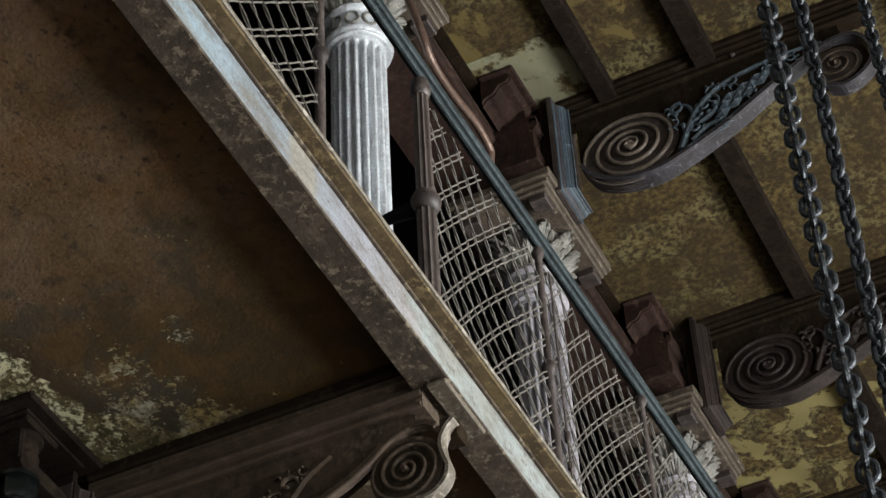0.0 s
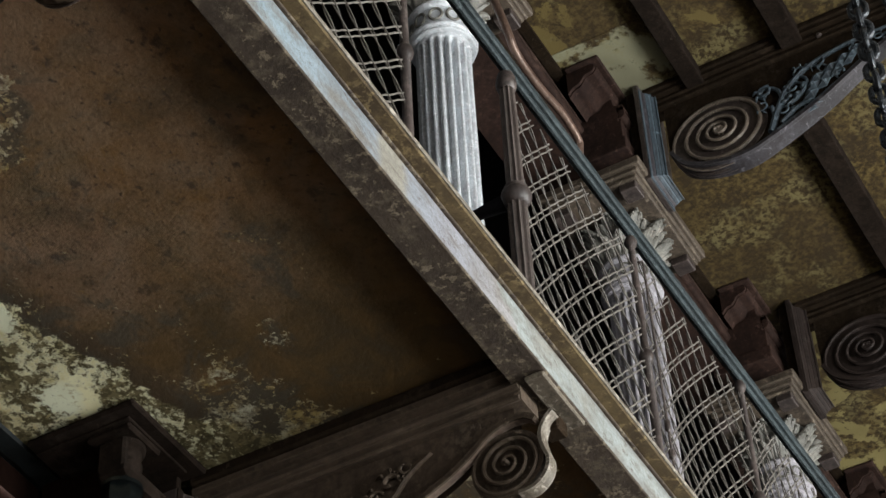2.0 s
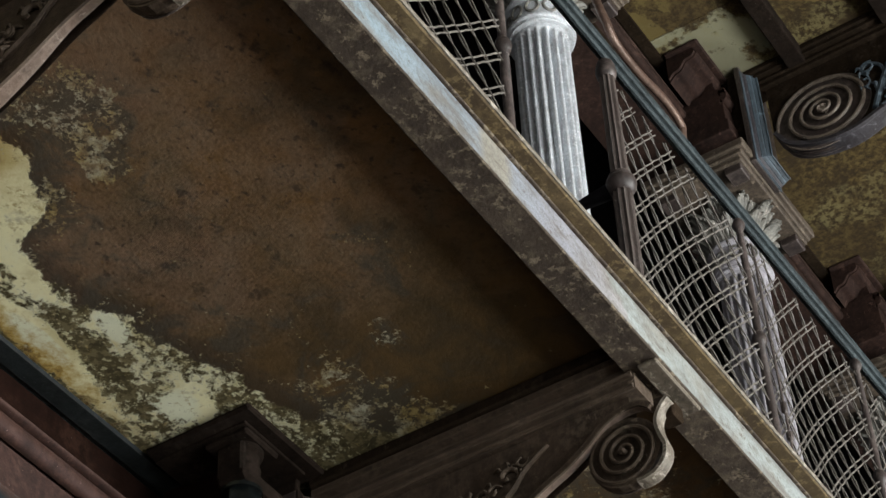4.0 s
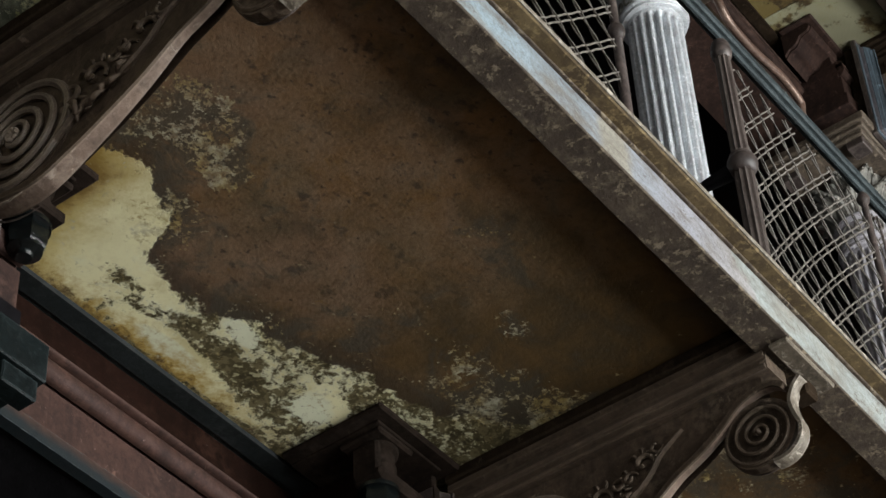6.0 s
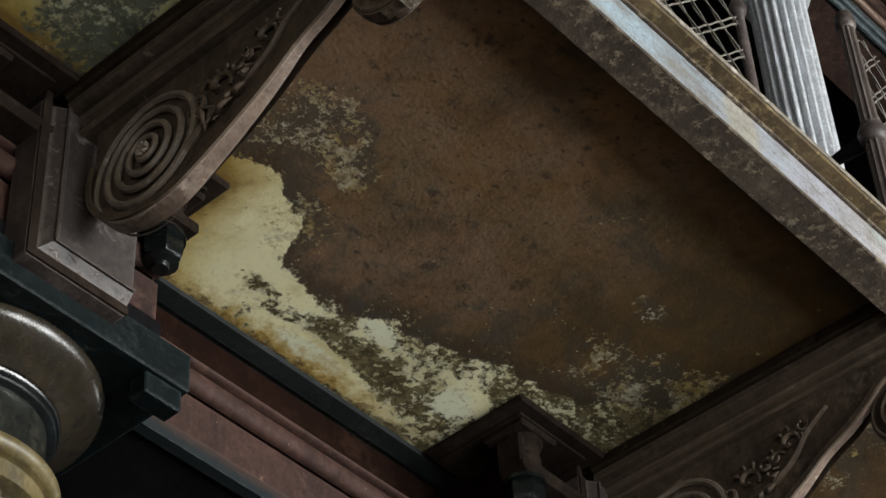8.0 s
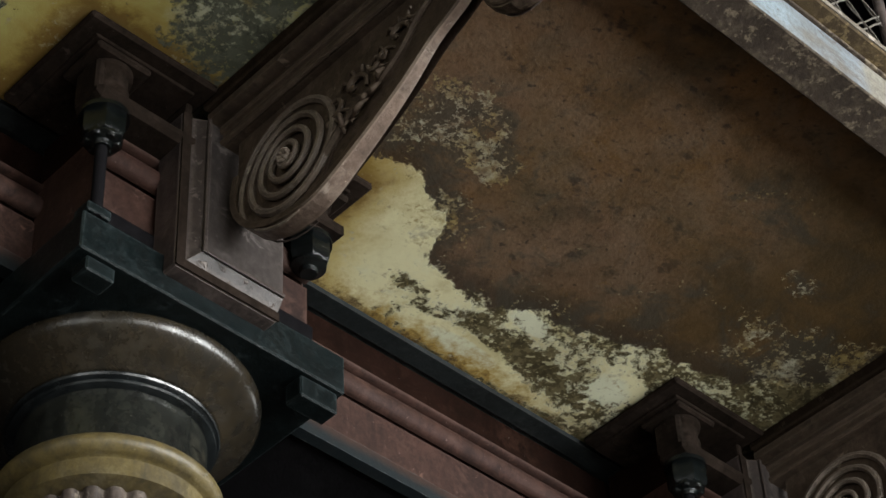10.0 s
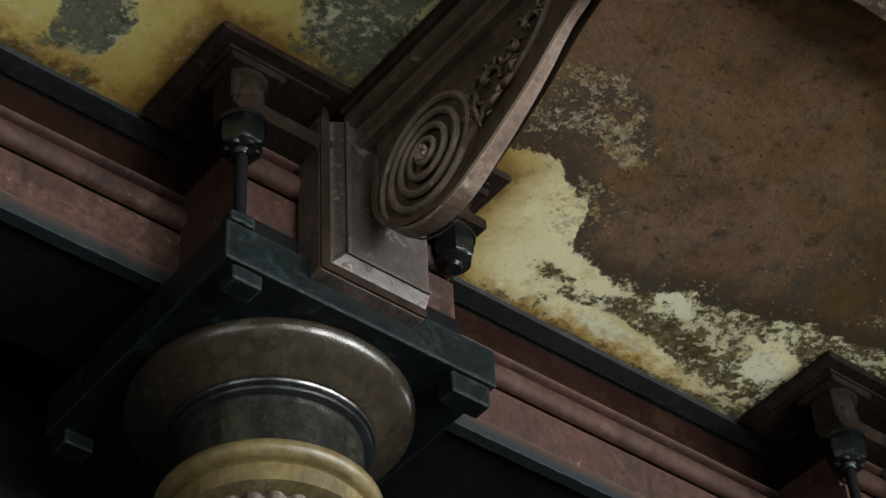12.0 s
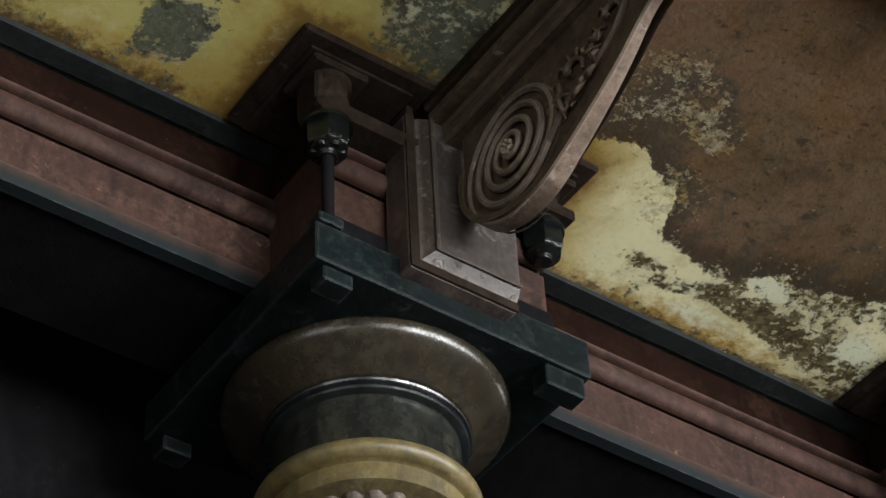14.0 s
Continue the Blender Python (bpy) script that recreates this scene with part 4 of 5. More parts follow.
def tie_box(name, place, hand, label):
    """A flanged pocket under the deck with a tie bolt; origin: middle of its top, at the wall side. hand: -1 or 1, before or past the console."""
    top = thing(name, place, label, "tie bolt", "tie bolts beside the consoles")
    bx, by = (-0.0135, -0.060) if hand < 0 else (-0.001, -0.058)
    e0, e1 = (-0.0455, 0.0455) if hand < 0 else (-0.045, 0.026)
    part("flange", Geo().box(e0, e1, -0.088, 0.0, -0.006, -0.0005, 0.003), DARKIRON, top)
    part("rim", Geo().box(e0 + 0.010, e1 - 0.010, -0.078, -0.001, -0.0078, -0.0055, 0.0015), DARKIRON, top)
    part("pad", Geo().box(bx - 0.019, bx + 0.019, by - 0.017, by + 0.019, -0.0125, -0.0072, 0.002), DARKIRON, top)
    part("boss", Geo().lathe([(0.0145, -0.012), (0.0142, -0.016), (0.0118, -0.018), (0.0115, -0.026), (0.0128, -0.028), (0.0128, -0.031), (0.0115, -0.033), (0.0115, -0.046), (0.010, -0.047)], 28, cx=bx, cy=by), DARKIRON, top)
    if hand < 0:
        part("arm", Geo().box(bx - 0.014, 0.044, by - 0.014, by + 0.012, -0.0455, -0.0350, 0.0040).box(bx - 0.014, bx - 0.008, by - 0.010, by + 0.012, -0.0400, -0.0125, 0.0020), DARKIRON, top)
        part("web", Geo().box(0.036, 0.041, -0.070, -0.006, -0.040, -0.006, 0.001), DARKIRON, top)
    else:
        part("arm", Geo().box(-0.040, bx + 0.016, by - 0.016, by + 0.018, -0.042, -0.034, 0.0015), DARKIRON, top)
    part("nut", Geo().lathe([(0.0122, -0.048), (0.0136, -0.050), (0.0136, -0.063), (0.0122, -0.066)], 6, cx=bx, cy=by)
         .lathe([(0.0146, -0.0465), (0.0146, -0.0495)], 24, cx=bx, cy=by), GREASE, top, "greasy black hexagon nut with a washer")
    crown = Geo()
    for k in range(6 if hand < 0 else 0):
        t = 2 * math.pi * (k + 0.5) / 6
        x, y = bx + 0.0078 * math.cos(t), by + 0.0078 * math.sin(t)
        crown.lathe([(0.0034, -0.063), (0.0034, -0.0678), (0.0022, -0.0692)], 8, cx=x, cy=y)
    crown.lathe([(0.0110, -0.062), (0.0110, -0.0675), (0.0060, -0.0695), (0.0050, -0.0725)], 20, cx=bx, cy=by)
    part("nut_crown", crown, GREASE, top)
    if hand < 0:
        part("rod", Geo().tube([(bx, by, -0.068), (bx, by, -0.127)], 0.0036, 12), NEARBLACK, top)
        part("stop_block", Geo().box(bx - 0.008, bx + 0.008, by - 0.004, by + 0.010, -0.1268, -0.120, 0.001), GREEN, top)
    else:
        part("stop_block", Geo().box(-0.006, 0.010, -0.046, -0.030, -0.1268, -0.112, 0.001), GREEN, top)
    return top


def hood(name, place, label):
    """The plain chamfered pocket on the upper beam; origin: middle of its top, at the wall side."""
    top = thing(name, place, label, "pocket", "pockets beside the upper consoles")
    part("flange", Geo().box(-0.045, 0.045, -0.050, 0.0, -0.007, -0.0005, 0.003), UMBER, top)
    line = spline([(0.62 * p, q) for p, q in ((-0.066, -0.007), (-0.069, -0.014), (-0.063, -0.021), (-0.052, -0.023), (-0.042, -0.025), (-0.035, -0.032), (-0.026, -0.038), (-0.012, -0.041), (0.0, -0.050))], 4)
    part("body", Geo().prism(line + [(0.0, -0.007)], -0.034, 0.034), UMBER, top)
    for x in (-0.036, 0.036):
        part("cheek", Geo().prism([(p * 0.96, q * 0.9 - 0.001) for p, q in line] + [(0.0, -0.007)], x - 0.002, x + 0.002), UMBER, top)
    return top


def entablature(name, y, z, label, red_paint, dark_paint, edge_paint, foot_paint):
    """The long moulded iron beam over the columns, broken forward over each; y: its face, z: the deck's underside."""
    top = thing(name, (0, y, z), label, "iron beam")
    x0, x1 = axis_x(-2), axis_x(6)
    bead = [(0.003 - 0.0062 * math.sin(math.pi * k / 10), -0.0460 - 0.0026 * math.cos(math.pi * k / 10)) for k in range(11)]
    roll = [(0.003 - 0.0075 * math.sin(math.pi * k / 18) ** 0.8, -0.0605 - 0.0080 * math.cos(math.pi * k / 18)) for k in range(19)]
    red = [(0.002, -0.104), (0.002, -0.0725), (0.006, -0.0718), (0.006, -0.0690)] + roll[::-1] + [(0.0065, -0.0520), (0.0065, -0.0490)] + bead[::-1] + [(0.004, -0.0432), (0.006, -0.0425), (0.095, -0.0425), (0.095, -0.104)]
    band = [(0.007, -0.0425), (0.0105, -0.038), (0.0125, -0.030), (0.0130, -0.018), (0.012, -0.0045), (0.095, -0.0045), (0.095, -0.0425)]
    strip = [(0.0016, -0.117), (0.0016, -0.104), (0.010, -0.104), (0.010, -0.117)]
    part("moulding", Geo().prism(red, x0, x1), red_paint, top, "moulding with worn paint")
    # On the lower beam this recess carries the shade under the deck in its paint.
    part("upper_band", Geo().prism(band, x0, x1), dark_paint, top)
    # The lower beam's underside is near-black: its shade is put into the colour.
    part("soffit", Geo().box(x0, x1, 0.0105, 0.095, -0.115, -0.1045, 0.001), NEARBLACK if edge_paint is ANGLE else UMBER, top, "dark underside of the beam")
    part("lower_fillet", Geo().prism(strip, x0, x1), foot_paint, top, "lower edge where the red paint fades into blue-green")
    part("deck_angle", Geo().prism([(-0.0065, -0.0044), (-0.0065, -0.0005), (0.10, -0.0005), (0.10, -0.0034), (0.0085, -0.0034), (0.0085, -0.0044)], x0, x1), edge_paint, top)
    for k in COLUMNS:
        a = axis_x(k)
        part("forward_moulding", Geo().prism([(p - 0.060, q) if p < 0.05 else (0.003, q) for p, q in red], a - 0.077, a + 0.077), red_paint, top)
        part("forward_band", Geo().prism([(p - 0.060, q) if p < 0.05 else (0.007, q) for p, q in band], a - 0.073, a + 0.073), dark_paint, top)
        # Lower beam: block undersides near-black too, shade in the colour.
        part("forward_foot", Geo().box(a - 0.079, a + 0.079, -0.062, 0.03, -0.1265, -0.1045), NEARBLACK if edge_paint is ANGLE else dark_paint, top)
    return top


def lower_column(place):
    """Origin: on the axis, at the top of the abacus."""
    top = thing("lower_column", place, "dark painted iron column with a bronze-brown round capital", "column", "lower columns")
    part("abacus", Geo().box(-0.0935, 0.0935, -0.0925, 0.0925, -0.028, -0.0005, 0.0010), GREEN, top, "blue-green black square abacus")
    for x0, x1, low in ((-0.088, -0.069, -0.0400), (0.061, 0.0885, -0.0450)):
        for y in (-0.0915, 0.0775):
            part("pad", Geo().box(x0, x1, y, y + 0.014, low, -0.030, 0.001).box(x0 + 0.003, x1 - 0.003, y + 0.003, y + 0.014, -0.031, -0.027, 0.0005), GREEN, top)
    rows = spline([(0.080, -0.028), (0.083, -0.031), (0.0835, -0.034), (0.082, -0.038), (0.079, -0.041), (0.074, -0.0445), (0.068, -0.0480), (0.0635, -0.0510), (0.0605, -0.0530)], 4)
    part("echinus", Geo().lathe(rows, 96), BRONZE, top, "glossy bronze-brown flared ring")
    bead = [(0.0570, -0.0535), (0.0602, -0.0540), (0.0606, -0.0550), (0.0600, -0.0562), (0.0568, -0.0568), (0.0580, -0.0576), (0.0586, -0.0588), (0.0582, -0.0602), (0.0550, -0.0612)]
    part("bead", Geo().lathe([(0.050, -0.0495)] + bead, 96), BEAD, top)
    part("necking", Geo().lathe([(0.0535, -0.060), (0.0535, -0.098), (0.056, -0.101)], 96), BLACK, top)
    ring = [(0.050, -0.097)] + [(0.0572 + 0.0073 * math.sin(math.pi * k / 12), -0.1035 + 0.0062 * math.cos(math.pi * k / 12)) for k in range(13)]
    ring += [(0.0560, -0.1105), (0.0560, -0.1118), (0.0580, -0.1122), (0.0578, -0.123), (0.050, -0.125)]
    part("astragal", Geo().lathe(ring, 96), OCHRE, top, "ochre painted ring, flaking")
    part("shaft", Geo().lathe([(0.0500, -0.1235), (0.0515, -0.20), (0.056, -0.6), (0.062, -1.10), (0.062, -1.236)], 288, 24, 0.004, sharp=2.2), FLUTES, top, "dark fluted shaft with worn ridges")
    return top


def upper_column(place, skin, label):
    """Origin: on the axis, at the top of the abacus."""
    top = thing("upper_column", place, label, "column", "upper columns")
    abacus = Geo().box(-0.106, 0.106, -0.072, 0.072, -0.014, -0.0005, 0.0015).box(-0.101, 0.101, -0.067, 0.067, -0.022, -0.014, 0.0015)
    abacus.box(-0.097, 0.097, -0.063, 0.063, -0.030, -0.022, 0.0015)
    part("abacus", abacus, TAN, top, "tan-brown moulded abacus")
    for x in (-0.080, 0.080):
        for y in (-0.048, 0.048):
            part("pad", Geo().box(x - 0.013, x + 0.013, y - 0.012, y + 0.012, -0.042, -0.030), MAUVE, top)
    bell = [(0.045, -0.028), (0.043, -0.034), (0.036, -0.048), (0.034, -0.075), (0.034, -0.092)]
    part("bell", Geo().lathe(bell, 32), STONE, top)
    leaves = Geo()
    for tier, (z0, z1, r, count) in enumerate(((-0.092, -0.058, 0.033, 9), (-0.078, -0.033, 0.034, 9))):
        for k in range(count):
            a = 2 * math.pi * (k + 0.5 * tier) / count
            c, s = math.cos(a), math.sin(a)
            for off, tall in ((-1.0, 0.72), (-0.5, 0.90), (0.0, 1.0), (0.5, 0.90), (1.0, 0.72)):
                pts = []
                for f, out in ((0, 0.0), (0.35, 0.003), (0.65, 0.009), (0.88, 0.018), (1.0, 0.025), (0.95, 0.030)):
                    q = r + out * (0.6 + 0.4 * tall) - 0.003 * abs(off)
                    o = off * 0.0085 * (0.7 + 0.5 * f)
                    pts.append((q * c - o * s, q * s + o * c, z0 + (z1 - z0) * f * tall))
                leaves.tube(pts, [0.0050, 0.0054, 0.0056, 0.0050, 0.0036, 0.0014], 7)
    part("leaves", leaves, STONE, top, "cream and grey acanthus leaves")
    ring = [(0.031, -0.092), (0.039, -0.093), (0.041, -0.097), (0.039, -0.101), (0.036, -0.103), (0.0355, -0.128)]
    ring += [(0.0355 + 0.0055 * math.sin(math.pi * k / 10), -0.1345 + 0.0050 * math.cos(math.pi * k / 10)) for k in range(11)]
    ring += [(0.0365, -0.1402)] + [(0.0365 + 0.0022 * math.sin(math.pi * k / 8), -0.1420 + 0.0016 * math.cos(math.pi * k / 8)) for k in range(9)] + [(0.033, -0.1440)]
    part("necking", Geo().lathe(ring, 72), skin, top)
    eggs = Geo()
    for k in range(11):
        a = 2 * math.pi * k / 11
        loop = [((0.0362) * math.cos(a + 0.21 * math.cos(b)), 0.0362 * math.sin(a + 0.21 * math.cos(b)), -0.1155 + 0.0095 * math.sin(b))
                for b in [2 * math.pi * j / 10 for j in range(10)]]
        eggs.tube(loop, 0.0019, 6, True)
    part("egg_band", eggs, STONE, top)
    part("shaft", Geo().lathe([(0.0330, -0.1425, 0), (0.0325, -0.1490, 0), (0.0322, -0.1500, 0.5), (0.0320, -0.1525, 0.9), (0.0320, -0.157), (0.0327, -0.5), (0.0345, -1.0), (0.035, -1.08)], 288, 18, 0.0085, sharp=1.7), skin, top, "fluted shaft with rubbed ridges")
    part("base", Geo().lathe([(0.038, -1.072), (0.044, -1.076), (0.044, -1.086), (0.050, -1.090), (0.050, -1.105)], 48), MAUVE, top)
    return top


entablature("lower_beam", 0.81, LOW, "red-brown moulded iron beam over the lower columns", RED, SHADED_MAROON, ANGLE, FOOT)
entablature("upper_beam", 0.81 + SHIFT, HIGH, "dark moulded iron beam over the upper columns", UMBER, UMBER, OLDBROWN, OLDBROWN)
first_low = first_high = first_col = first_up = first_box = first_hood = None
for k in COLUMNS:
    x = axis_x(k)
    ux, uy = 2.034 + 0.498 * (k - 3) + 0.014, 0.762 - 0.009 * max(0, k - 2.5)      # the upper order runs a little wider
    cx, cy = 2.011 + 0.505 * (k - 3), 0.69 - 0.0105 * (k - 3)
    if first_low is None:
        first_low = bracket("console_bracket", 1.0, 1.0, -0.142, (x, 0.735, LOW), "dark brown cast-iron console with scroll volutes", MAUVE, MAUVE)
        first_high = bracket("console_bracket", 1.56, 1.38, -0.182, (cx, cy, HIGH), "large mauve-brown iron console with blue-grey carved scrolls", MAUVE, BLUEGREY, BLUEGREY, LILAC)
        first_col = lower_column((x, 0.83, LOW - 0.127))
        first_up = upper_column((ux, uy, HIGH - 0.162), SILVER, "silvery grey fluted iron column with a leafy capital")
        first_box = tie_box("tie_bolt", (x - 0.0705, 0.80, LOW), -1, "brown iron tie-bolt pocket with a greasy nut")
        second_box = tie_box("tie_bolt", (x + 0.0705, 0.80, LOW), 1, "brown iron tie-bolt pocket with a dark nut")
    else:
        copy_thing(first_low, at(x, 0.735, LOW))
        if k == 4:
            first_high = bracket("console_bracket", 1.56, 1.38, -0.182, (cx, cy, HIGH), "large dark brown iron console with carved scrolls", DULL, DULL, DULL, DULL)
        else:
            copy_thing(first_high, at(cx, cy, HIGH))
        copy_thing(first_col, at(x, 0.83, LOW - 0.127))
        if k == 3:
            first_up = upper_column((ux, uy, HIGH - 0.162), LILAC_SILVER, "dull lilac-grey fluted iron column with a leafy capital")
        else:
            copy_thing(first_up, at(ux, uy, HIGH - 0.162))
        copy_thing(first_box, at(x - 0.0705, 0.80, LOW))
        copy_thing(second_box, at(x + 0.0705, 0.80, LOW))
    for side in (-1, 1):
        if first_hood is None:
            first_hood = hood("beam_pocket", (cx + side * 0.0705, 0.80 + SHIFT, HIGH), "dark red-brown chamfered pocket under the deck")
        else:
            copy_thing(first_hood, at(cx + side * 0.0705, 0.80 + SHIFT, HIGH))

# ---- lower gallery ----
gallery = thing("lower_gallery", (0, 0, LOW), "iron gallery floor of rusted plates with flaking cream paint", "gallery", kind="structure")
for k in range(-2, 5):
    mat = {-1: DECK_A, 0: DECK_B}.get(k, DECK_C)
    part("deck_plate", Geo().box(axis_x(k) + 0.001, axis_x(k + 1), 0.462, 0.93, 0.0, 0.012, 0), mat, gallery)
gx0, gx1 = axis_x(-2), axis_x(5)
part("girder_web", Geo().box(gx0, gx1, 0.4583, 0.4625, -0.0176, 0.0205, 0.0), WEB, gallery, "pale blue-grey girder face with rust")
part("girder_flange", Geo().box(gx0, gx1, 0.4540, 0.4800, -0.0205, -0.0177, 0.0007), RUST, gallery, "brown rusted lower flange")
part("girder_fillet", Geo().box(gx0, gx1, 0.4556, 0.4584, 0.0188, 0.0209, 0.0005), RUST, gallery, "brown strip under the top edge")
part("lip_edge", Geo().box(gx0, gx1, 0.4440, 0.4455, 0.0222, 0.0257, 0.0005), EAR, gallery, "pale worn front of the top edge")
part("girder_lip", Geo().box(gx0, gx1, 0.4455, 0.4700, 0.0210, 0.0255, 0.001), LIP, gallery, "orange-brown rusted top edge")
for k in COLUMNS:
    part("girder_clip", Geo().box(axis_x(k) - 0.017, axis_x(k) + 0.046, 0.4545, 0.4690, -0.0245, -0.0206, 0.001), CLIP, gallery)

# ---- railing on the lower gallery ----
railing = thing("railing", (1.04, 0.458, LOW + 0.0545), "wire mesh railing with iron posts on the gallery edge", "railing")
railing.rotation_euler = (0, 0, radians(-1.0))
RAIL_H, RX0, RX1 = 0.2185, -1.3, 1.6
part("handrail", Geo().box(RX0, RX1, -0.0070, 0.0045, RAIL_H - 0.004, RAIL_H + 0.004, 0.0012).box(RX0, RX1, -0.0035, 0.0005, RAIL_H - 0.0085, RAIL_H - 0.004, 0.001), RAIL, railing,
     "blue-grey flat handrail")
shaft = [(0.0072, -0.029), (0.0072, 0.072), (0.0066, 0.088), (0.0058, 0.196)]
post = part("post", Geo().lathe(shaft, 60, 10, 0.0014, cx=-0.0065), MAUVE, railing, "fluted iron post with rings")
part("ring", Geo().lathe([(0.006, 0.070), (0.0085, 0.0715), (0.0105, 0.0755), (0.0112, 0.079), (0.0105, 0.0825), (0.0085, 0.085), (0.0085, 0.0875), (0.006, 0.089)], 28, cx=-0.0065), MAUVE, post)
part("cap", Geo().lathe([(0.0055, 0.190), (0.0072, 0.192), (0.0080, 0.197), (0.0072, 0.203), (0.006, 0.207)], 28, cx=-0.0065), MAUVE, post)
part("arm", Geo().tube([(-0.0065, 0.004, 0.078), (-0.0065, 0.030, 0.078), (-0.0065, 0.055, 0.074)], [0.0070, 0.0045, 0.0040], 12), NEARBLACK, post)
for x in (-0.78, -0.58, -0.37, -0.16, 0.201, 0.411, 0.62, 0.83, 1.04):
    rod = [(0.0035, -0.029), (0.0035, 0.076), (0.005, 0.078), (0.0062, 0.083), (0.005, 0.088), (0.0032, 0.09), (0.0028, 0.198), (0.0045, 0.201), (0.0055, 0.205), (0.0035, 0.210)]
    part("rod", Geo().lathe(rod, 16, cx=x), MAUVE, railing)

part("stay_rod", Geo().tube([(0.209, -0.002, 0.188), (0.212, -0.003, 0.192), (0.215, -0.003, 0.186), (0.216, -0.003, 0.10), (0.219, -0.003, -0.012)], 0.0011, 6)
     .lathe([(0.001, 0.020), (0.0026, 0.022), (0.0026, 0.030), (0.001, 0.032)], 8, cx=0.2175, cy=-0.003)
     .lathe([(0.001, -0.006), (0.0028, -0.004), (0.0028, 0.002), (0.001, 0.004)], 8, cx=0.2185, cy=-0.003), MAUVE, railing, "thin tie rod with a turnbuckle")
MESH_TOP, MESH_LOW = 0.196, -0.027


def mesh_panel(x0, x1, rnd=random.Random(3)):
    """Crimped wire mesh hung askew between two posts: doubled straight wires one way, pairs of crimped wires the other."""
    def bulge(x, z):
        return 0.006 * math.sin(math.pi * (x - x0) / (x1 - x0)) * math.sin(math.pi * min(max((z - MESH_LOW) / (MESH_TOP - MESH_LOW), 0), 1))

    rise, slope = (1.02, 0.90) if x0 < -0.1 else (1.12, 1.05) if x0 < 0.1 else (1.07, 0.80)
    arch = 0.0 if x0 < -0.1 else 0.006
    c = MESH_LOW - rise * (x1 - x0)
    while c < MESH_TOP:
        g = Geo()
        for d in (0.0, 0.0064):
            pts = []
            for i in range(41):
                f = i / 40
                x = x0 + (x1 - x0) * f
                z = c + d + rise * (x - x0) + arch * math.sin(math.pi * f) + 0.0005 * math.sin(i * 2.2 + 40 * d)
                if MESH_LOW <= z <= MESH_TOP:
                    pts.append((x, bulge(x, z), z))
            if len(pts) > 1:
                g.tube(pts, 0.00070, 6)
        if g.v:
            part("doubled_wire", g, WIRE, railing)
        c += 0.0330 * rnd.uniform(0.95, 1.05)
    x, row = x0 - slope * (MESH_TOP - MESH_LOW), 0
    while x < x1:
        g = Geo()
        for ply in (-1, 1):                               # two crimped wires that meet and part
            pts = []
            for i in range(150):
                z = MESH_TOP - (MESH_TOP - MESH_LOW) * i / 149
                q = x + slope * (MESH_TOP - z) + ply * (0.0002 + 0.0012 * math.sin(math.pi * (z / 0.0165 + 0.5 * row)))
                if x0 <= q <= x1:
                    pts.append((q, bulge(q, z) + 0.0008 * ply * math.cos(math.pi * (z / 0.0165 + 0.5 * row)), z))
            if len(pts) > 1:
                g.tube(pts, 0.00058, 5)
        if g.v:
            part("crimped_wire", g, STRAND, railing)
        x += 0.0213 * math.hypot(1, slope) * rnd.uniform(0.93, 1.07)
        row += 1


stops = [-0.37, -0.16, 0.0, 0.201, 0.411, 0.62, 0.83]
for a, b in zip(stops, stops[1:]):
    if b != 0.0:                                      # one bay has lost its mesh
        mesh_panel(a, b)

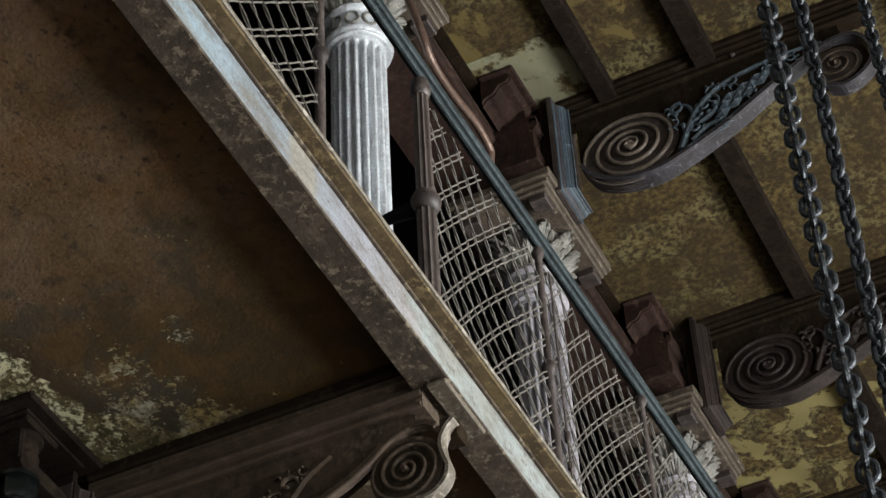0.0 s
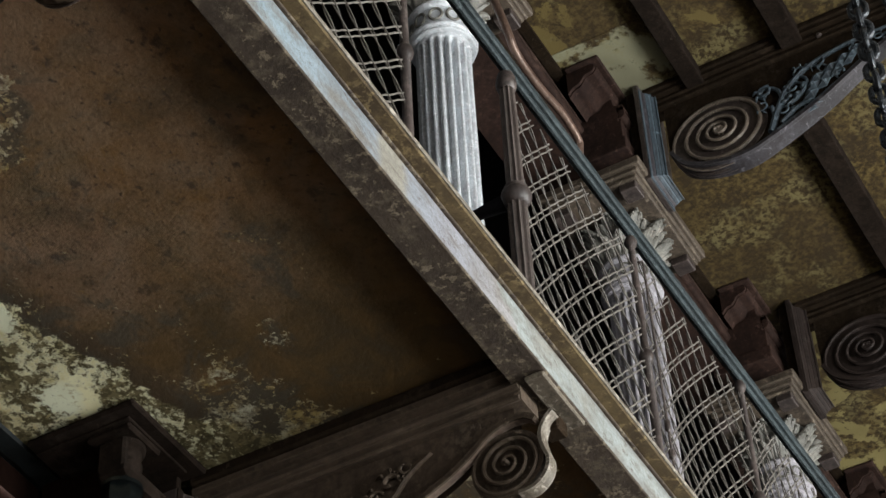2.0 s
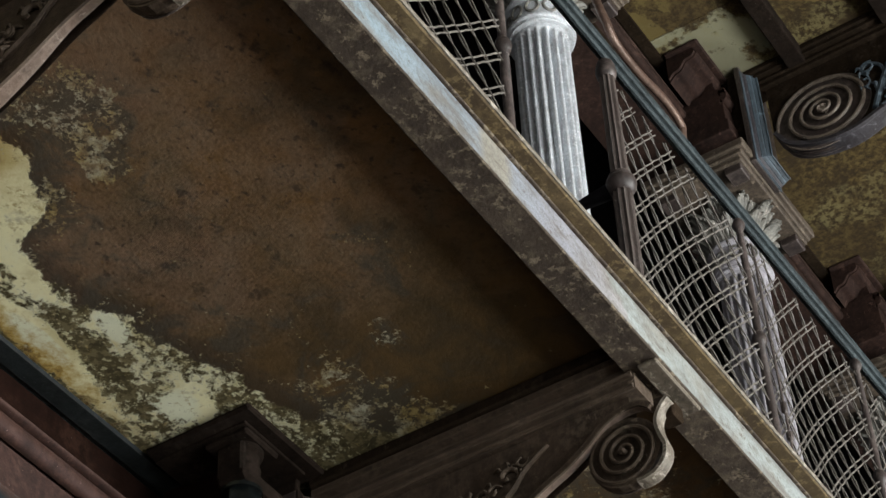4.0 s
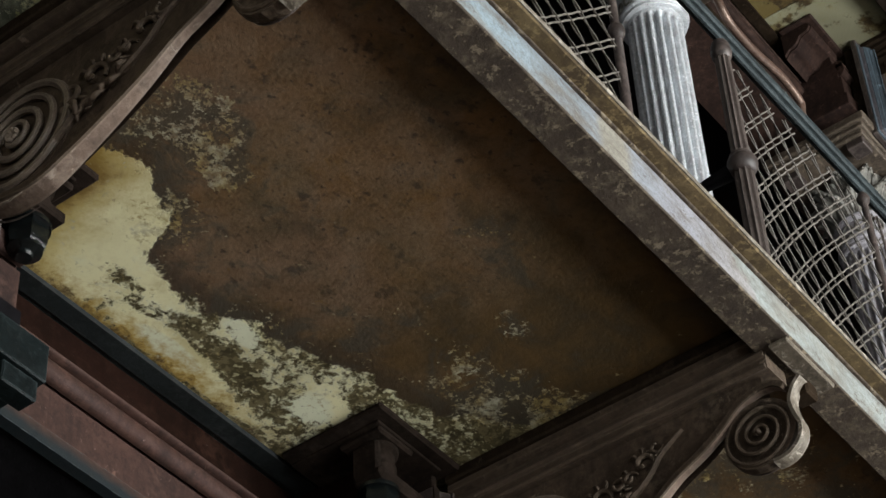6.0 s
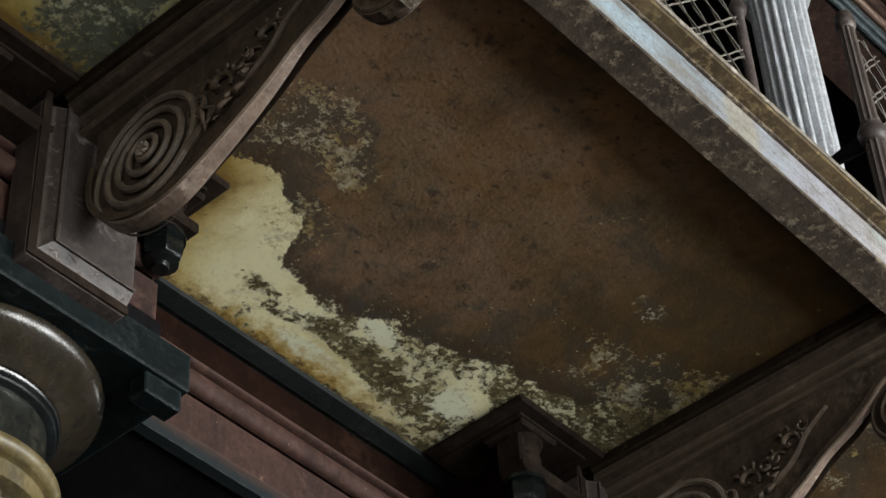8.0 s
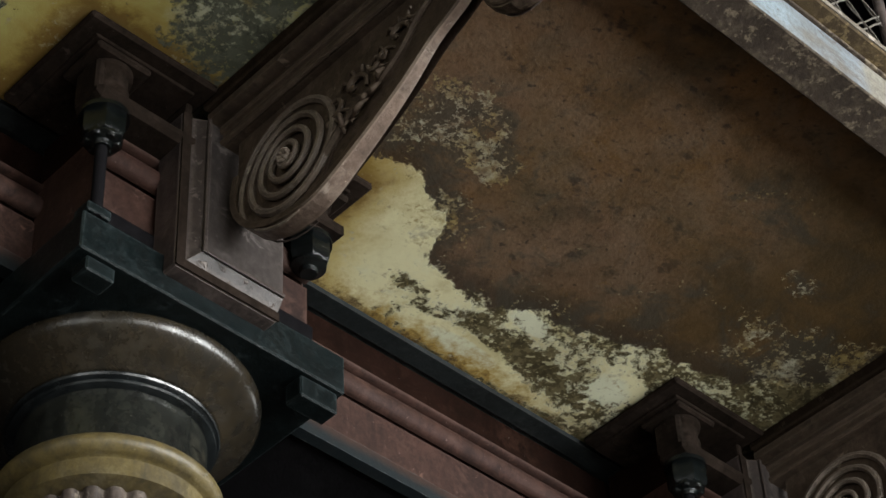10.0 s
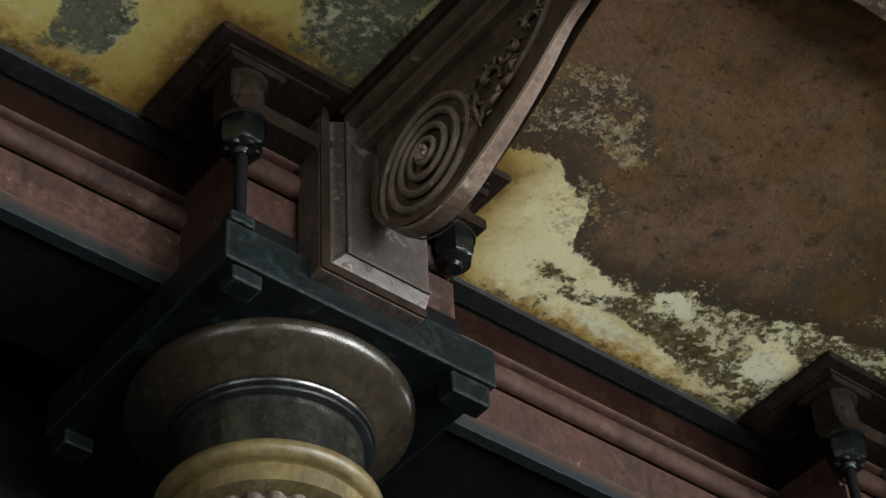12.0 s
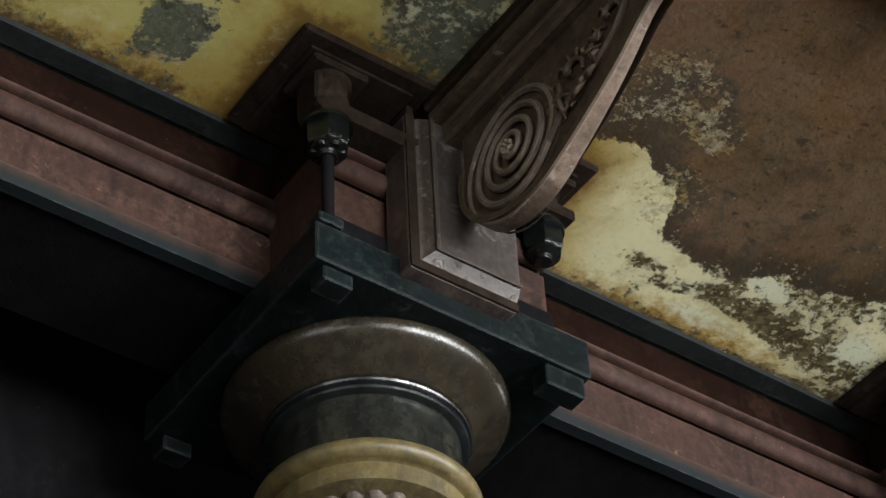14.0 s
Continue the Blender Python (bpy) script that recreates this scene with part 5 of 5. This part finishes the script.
# ---- upper gallery ----
upper = thing("upper_gallery", (0, 0, HIGH), "iron gallery floor with mottled yellow-brown paint", "gallery", kind="structure")
for k in range(-1, 6):
    a, b = axis_x(k) + 0.001, axis_x(k + 1)
    rows = [(a, b, 0.20, 0.5035, UPPER), (a, b, 0.5045, 0.90, UPPER)]
    beams = [(0.487, 0.520), (0.620, 0.645)] if k < 3 else [(0.487, 0.520)]
    if k == 2:
        rows = [(a, b, 0.20, 0.470, UPPER_DARK), (a, b, 0.471, 0.610, UPPER_STAIN), (a, 1.868, 0.611, 0.90, UPPER_STAIN), (1.869, b, 0.611, 0.90, UPPER_PALE)]
        beams = [(0.455, 0.485), (0.597, 0.622)]
    if k == 4:
        rows = [(a, b, 0.20, 0.5035, UPPER_GOLD), (a, b, 0.5045, 0.90, UPPER_GOLD)]
    for xa, xb, y0, y1, mat in rows:
        part("deck_plate", Geo().box(xa, xb, y0, y1, 0.0, 0.012, 0), mat, upper)
    for y0, y1 in beams:
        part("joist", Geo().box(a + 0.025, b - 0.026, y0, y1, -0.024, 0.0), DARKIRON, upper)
part("edge_girder", Geo().box(axis_x(-1), axis_x(6), 0.19, 0.20, -0.03, 0.06), IRON, upper)

# ---- hoist chains ----
def chain(x, y, z0, z1, pitch, turn, label):
    top = thing("hoist_chain", (x, y, z0), label, "chain", "hoist chains")
    w, r = pitch * 0.50, pitch * 0.215
    loop = []
    for k in range(20):
        a = 2 * math.pi * k / 20
        s = 1 if math.sin(a) > 0 else -1
        loop.append((w * math.cos(a), 0, s * (pitch * 0.5 + r - w) + w * math.sin(a)))
    me = Geo().tube(loop, r, 8, True).mesh("link")
    me.materials.append(STEEL)
    n = int((z1 - z0) / pitch)
    for i in range(n):
        ob = new("link", me)
        ob.parent = top
        ob.matrix_local = pose(0, 0, (i + 0.5) * pitch * U, 0, 0, (0 if i % 2 else 90) + turn + 5 * math.sin(i * 0.7))
    return top


ROOF = (HALL - EYE) / U
for x, turn in ((0.80, 12), (0.905, 52), (1.20, 30)):
    chain(x, 0.150, ROOF - 280 * 0.0082, ROOF + 0.004, 0.0082, turn, "dark oiled steel hoist chain hanging straight")

# ---- copper tube behind the railing ----
pipe = thing("copper_pipe", (1.549, 0.680, 1.96), "bent old copper pipe under the upper capitals", "pipe")
part("pipe", Geo().tube(spline([(-0.03, 0.03, 0.16), (-0.008, 0.01, 0.06), (0.0, 0, 0.007), (0.023, 0, -0.016), (0.075, 0, -0.018), (0.138, 0, -0.006), (0.178, 0, -0.013),
                                (0.184, 0.002, -0.024), (0.186, 0.004, -0.036)], 8), 0.0050, 14), COPPER, pipe)
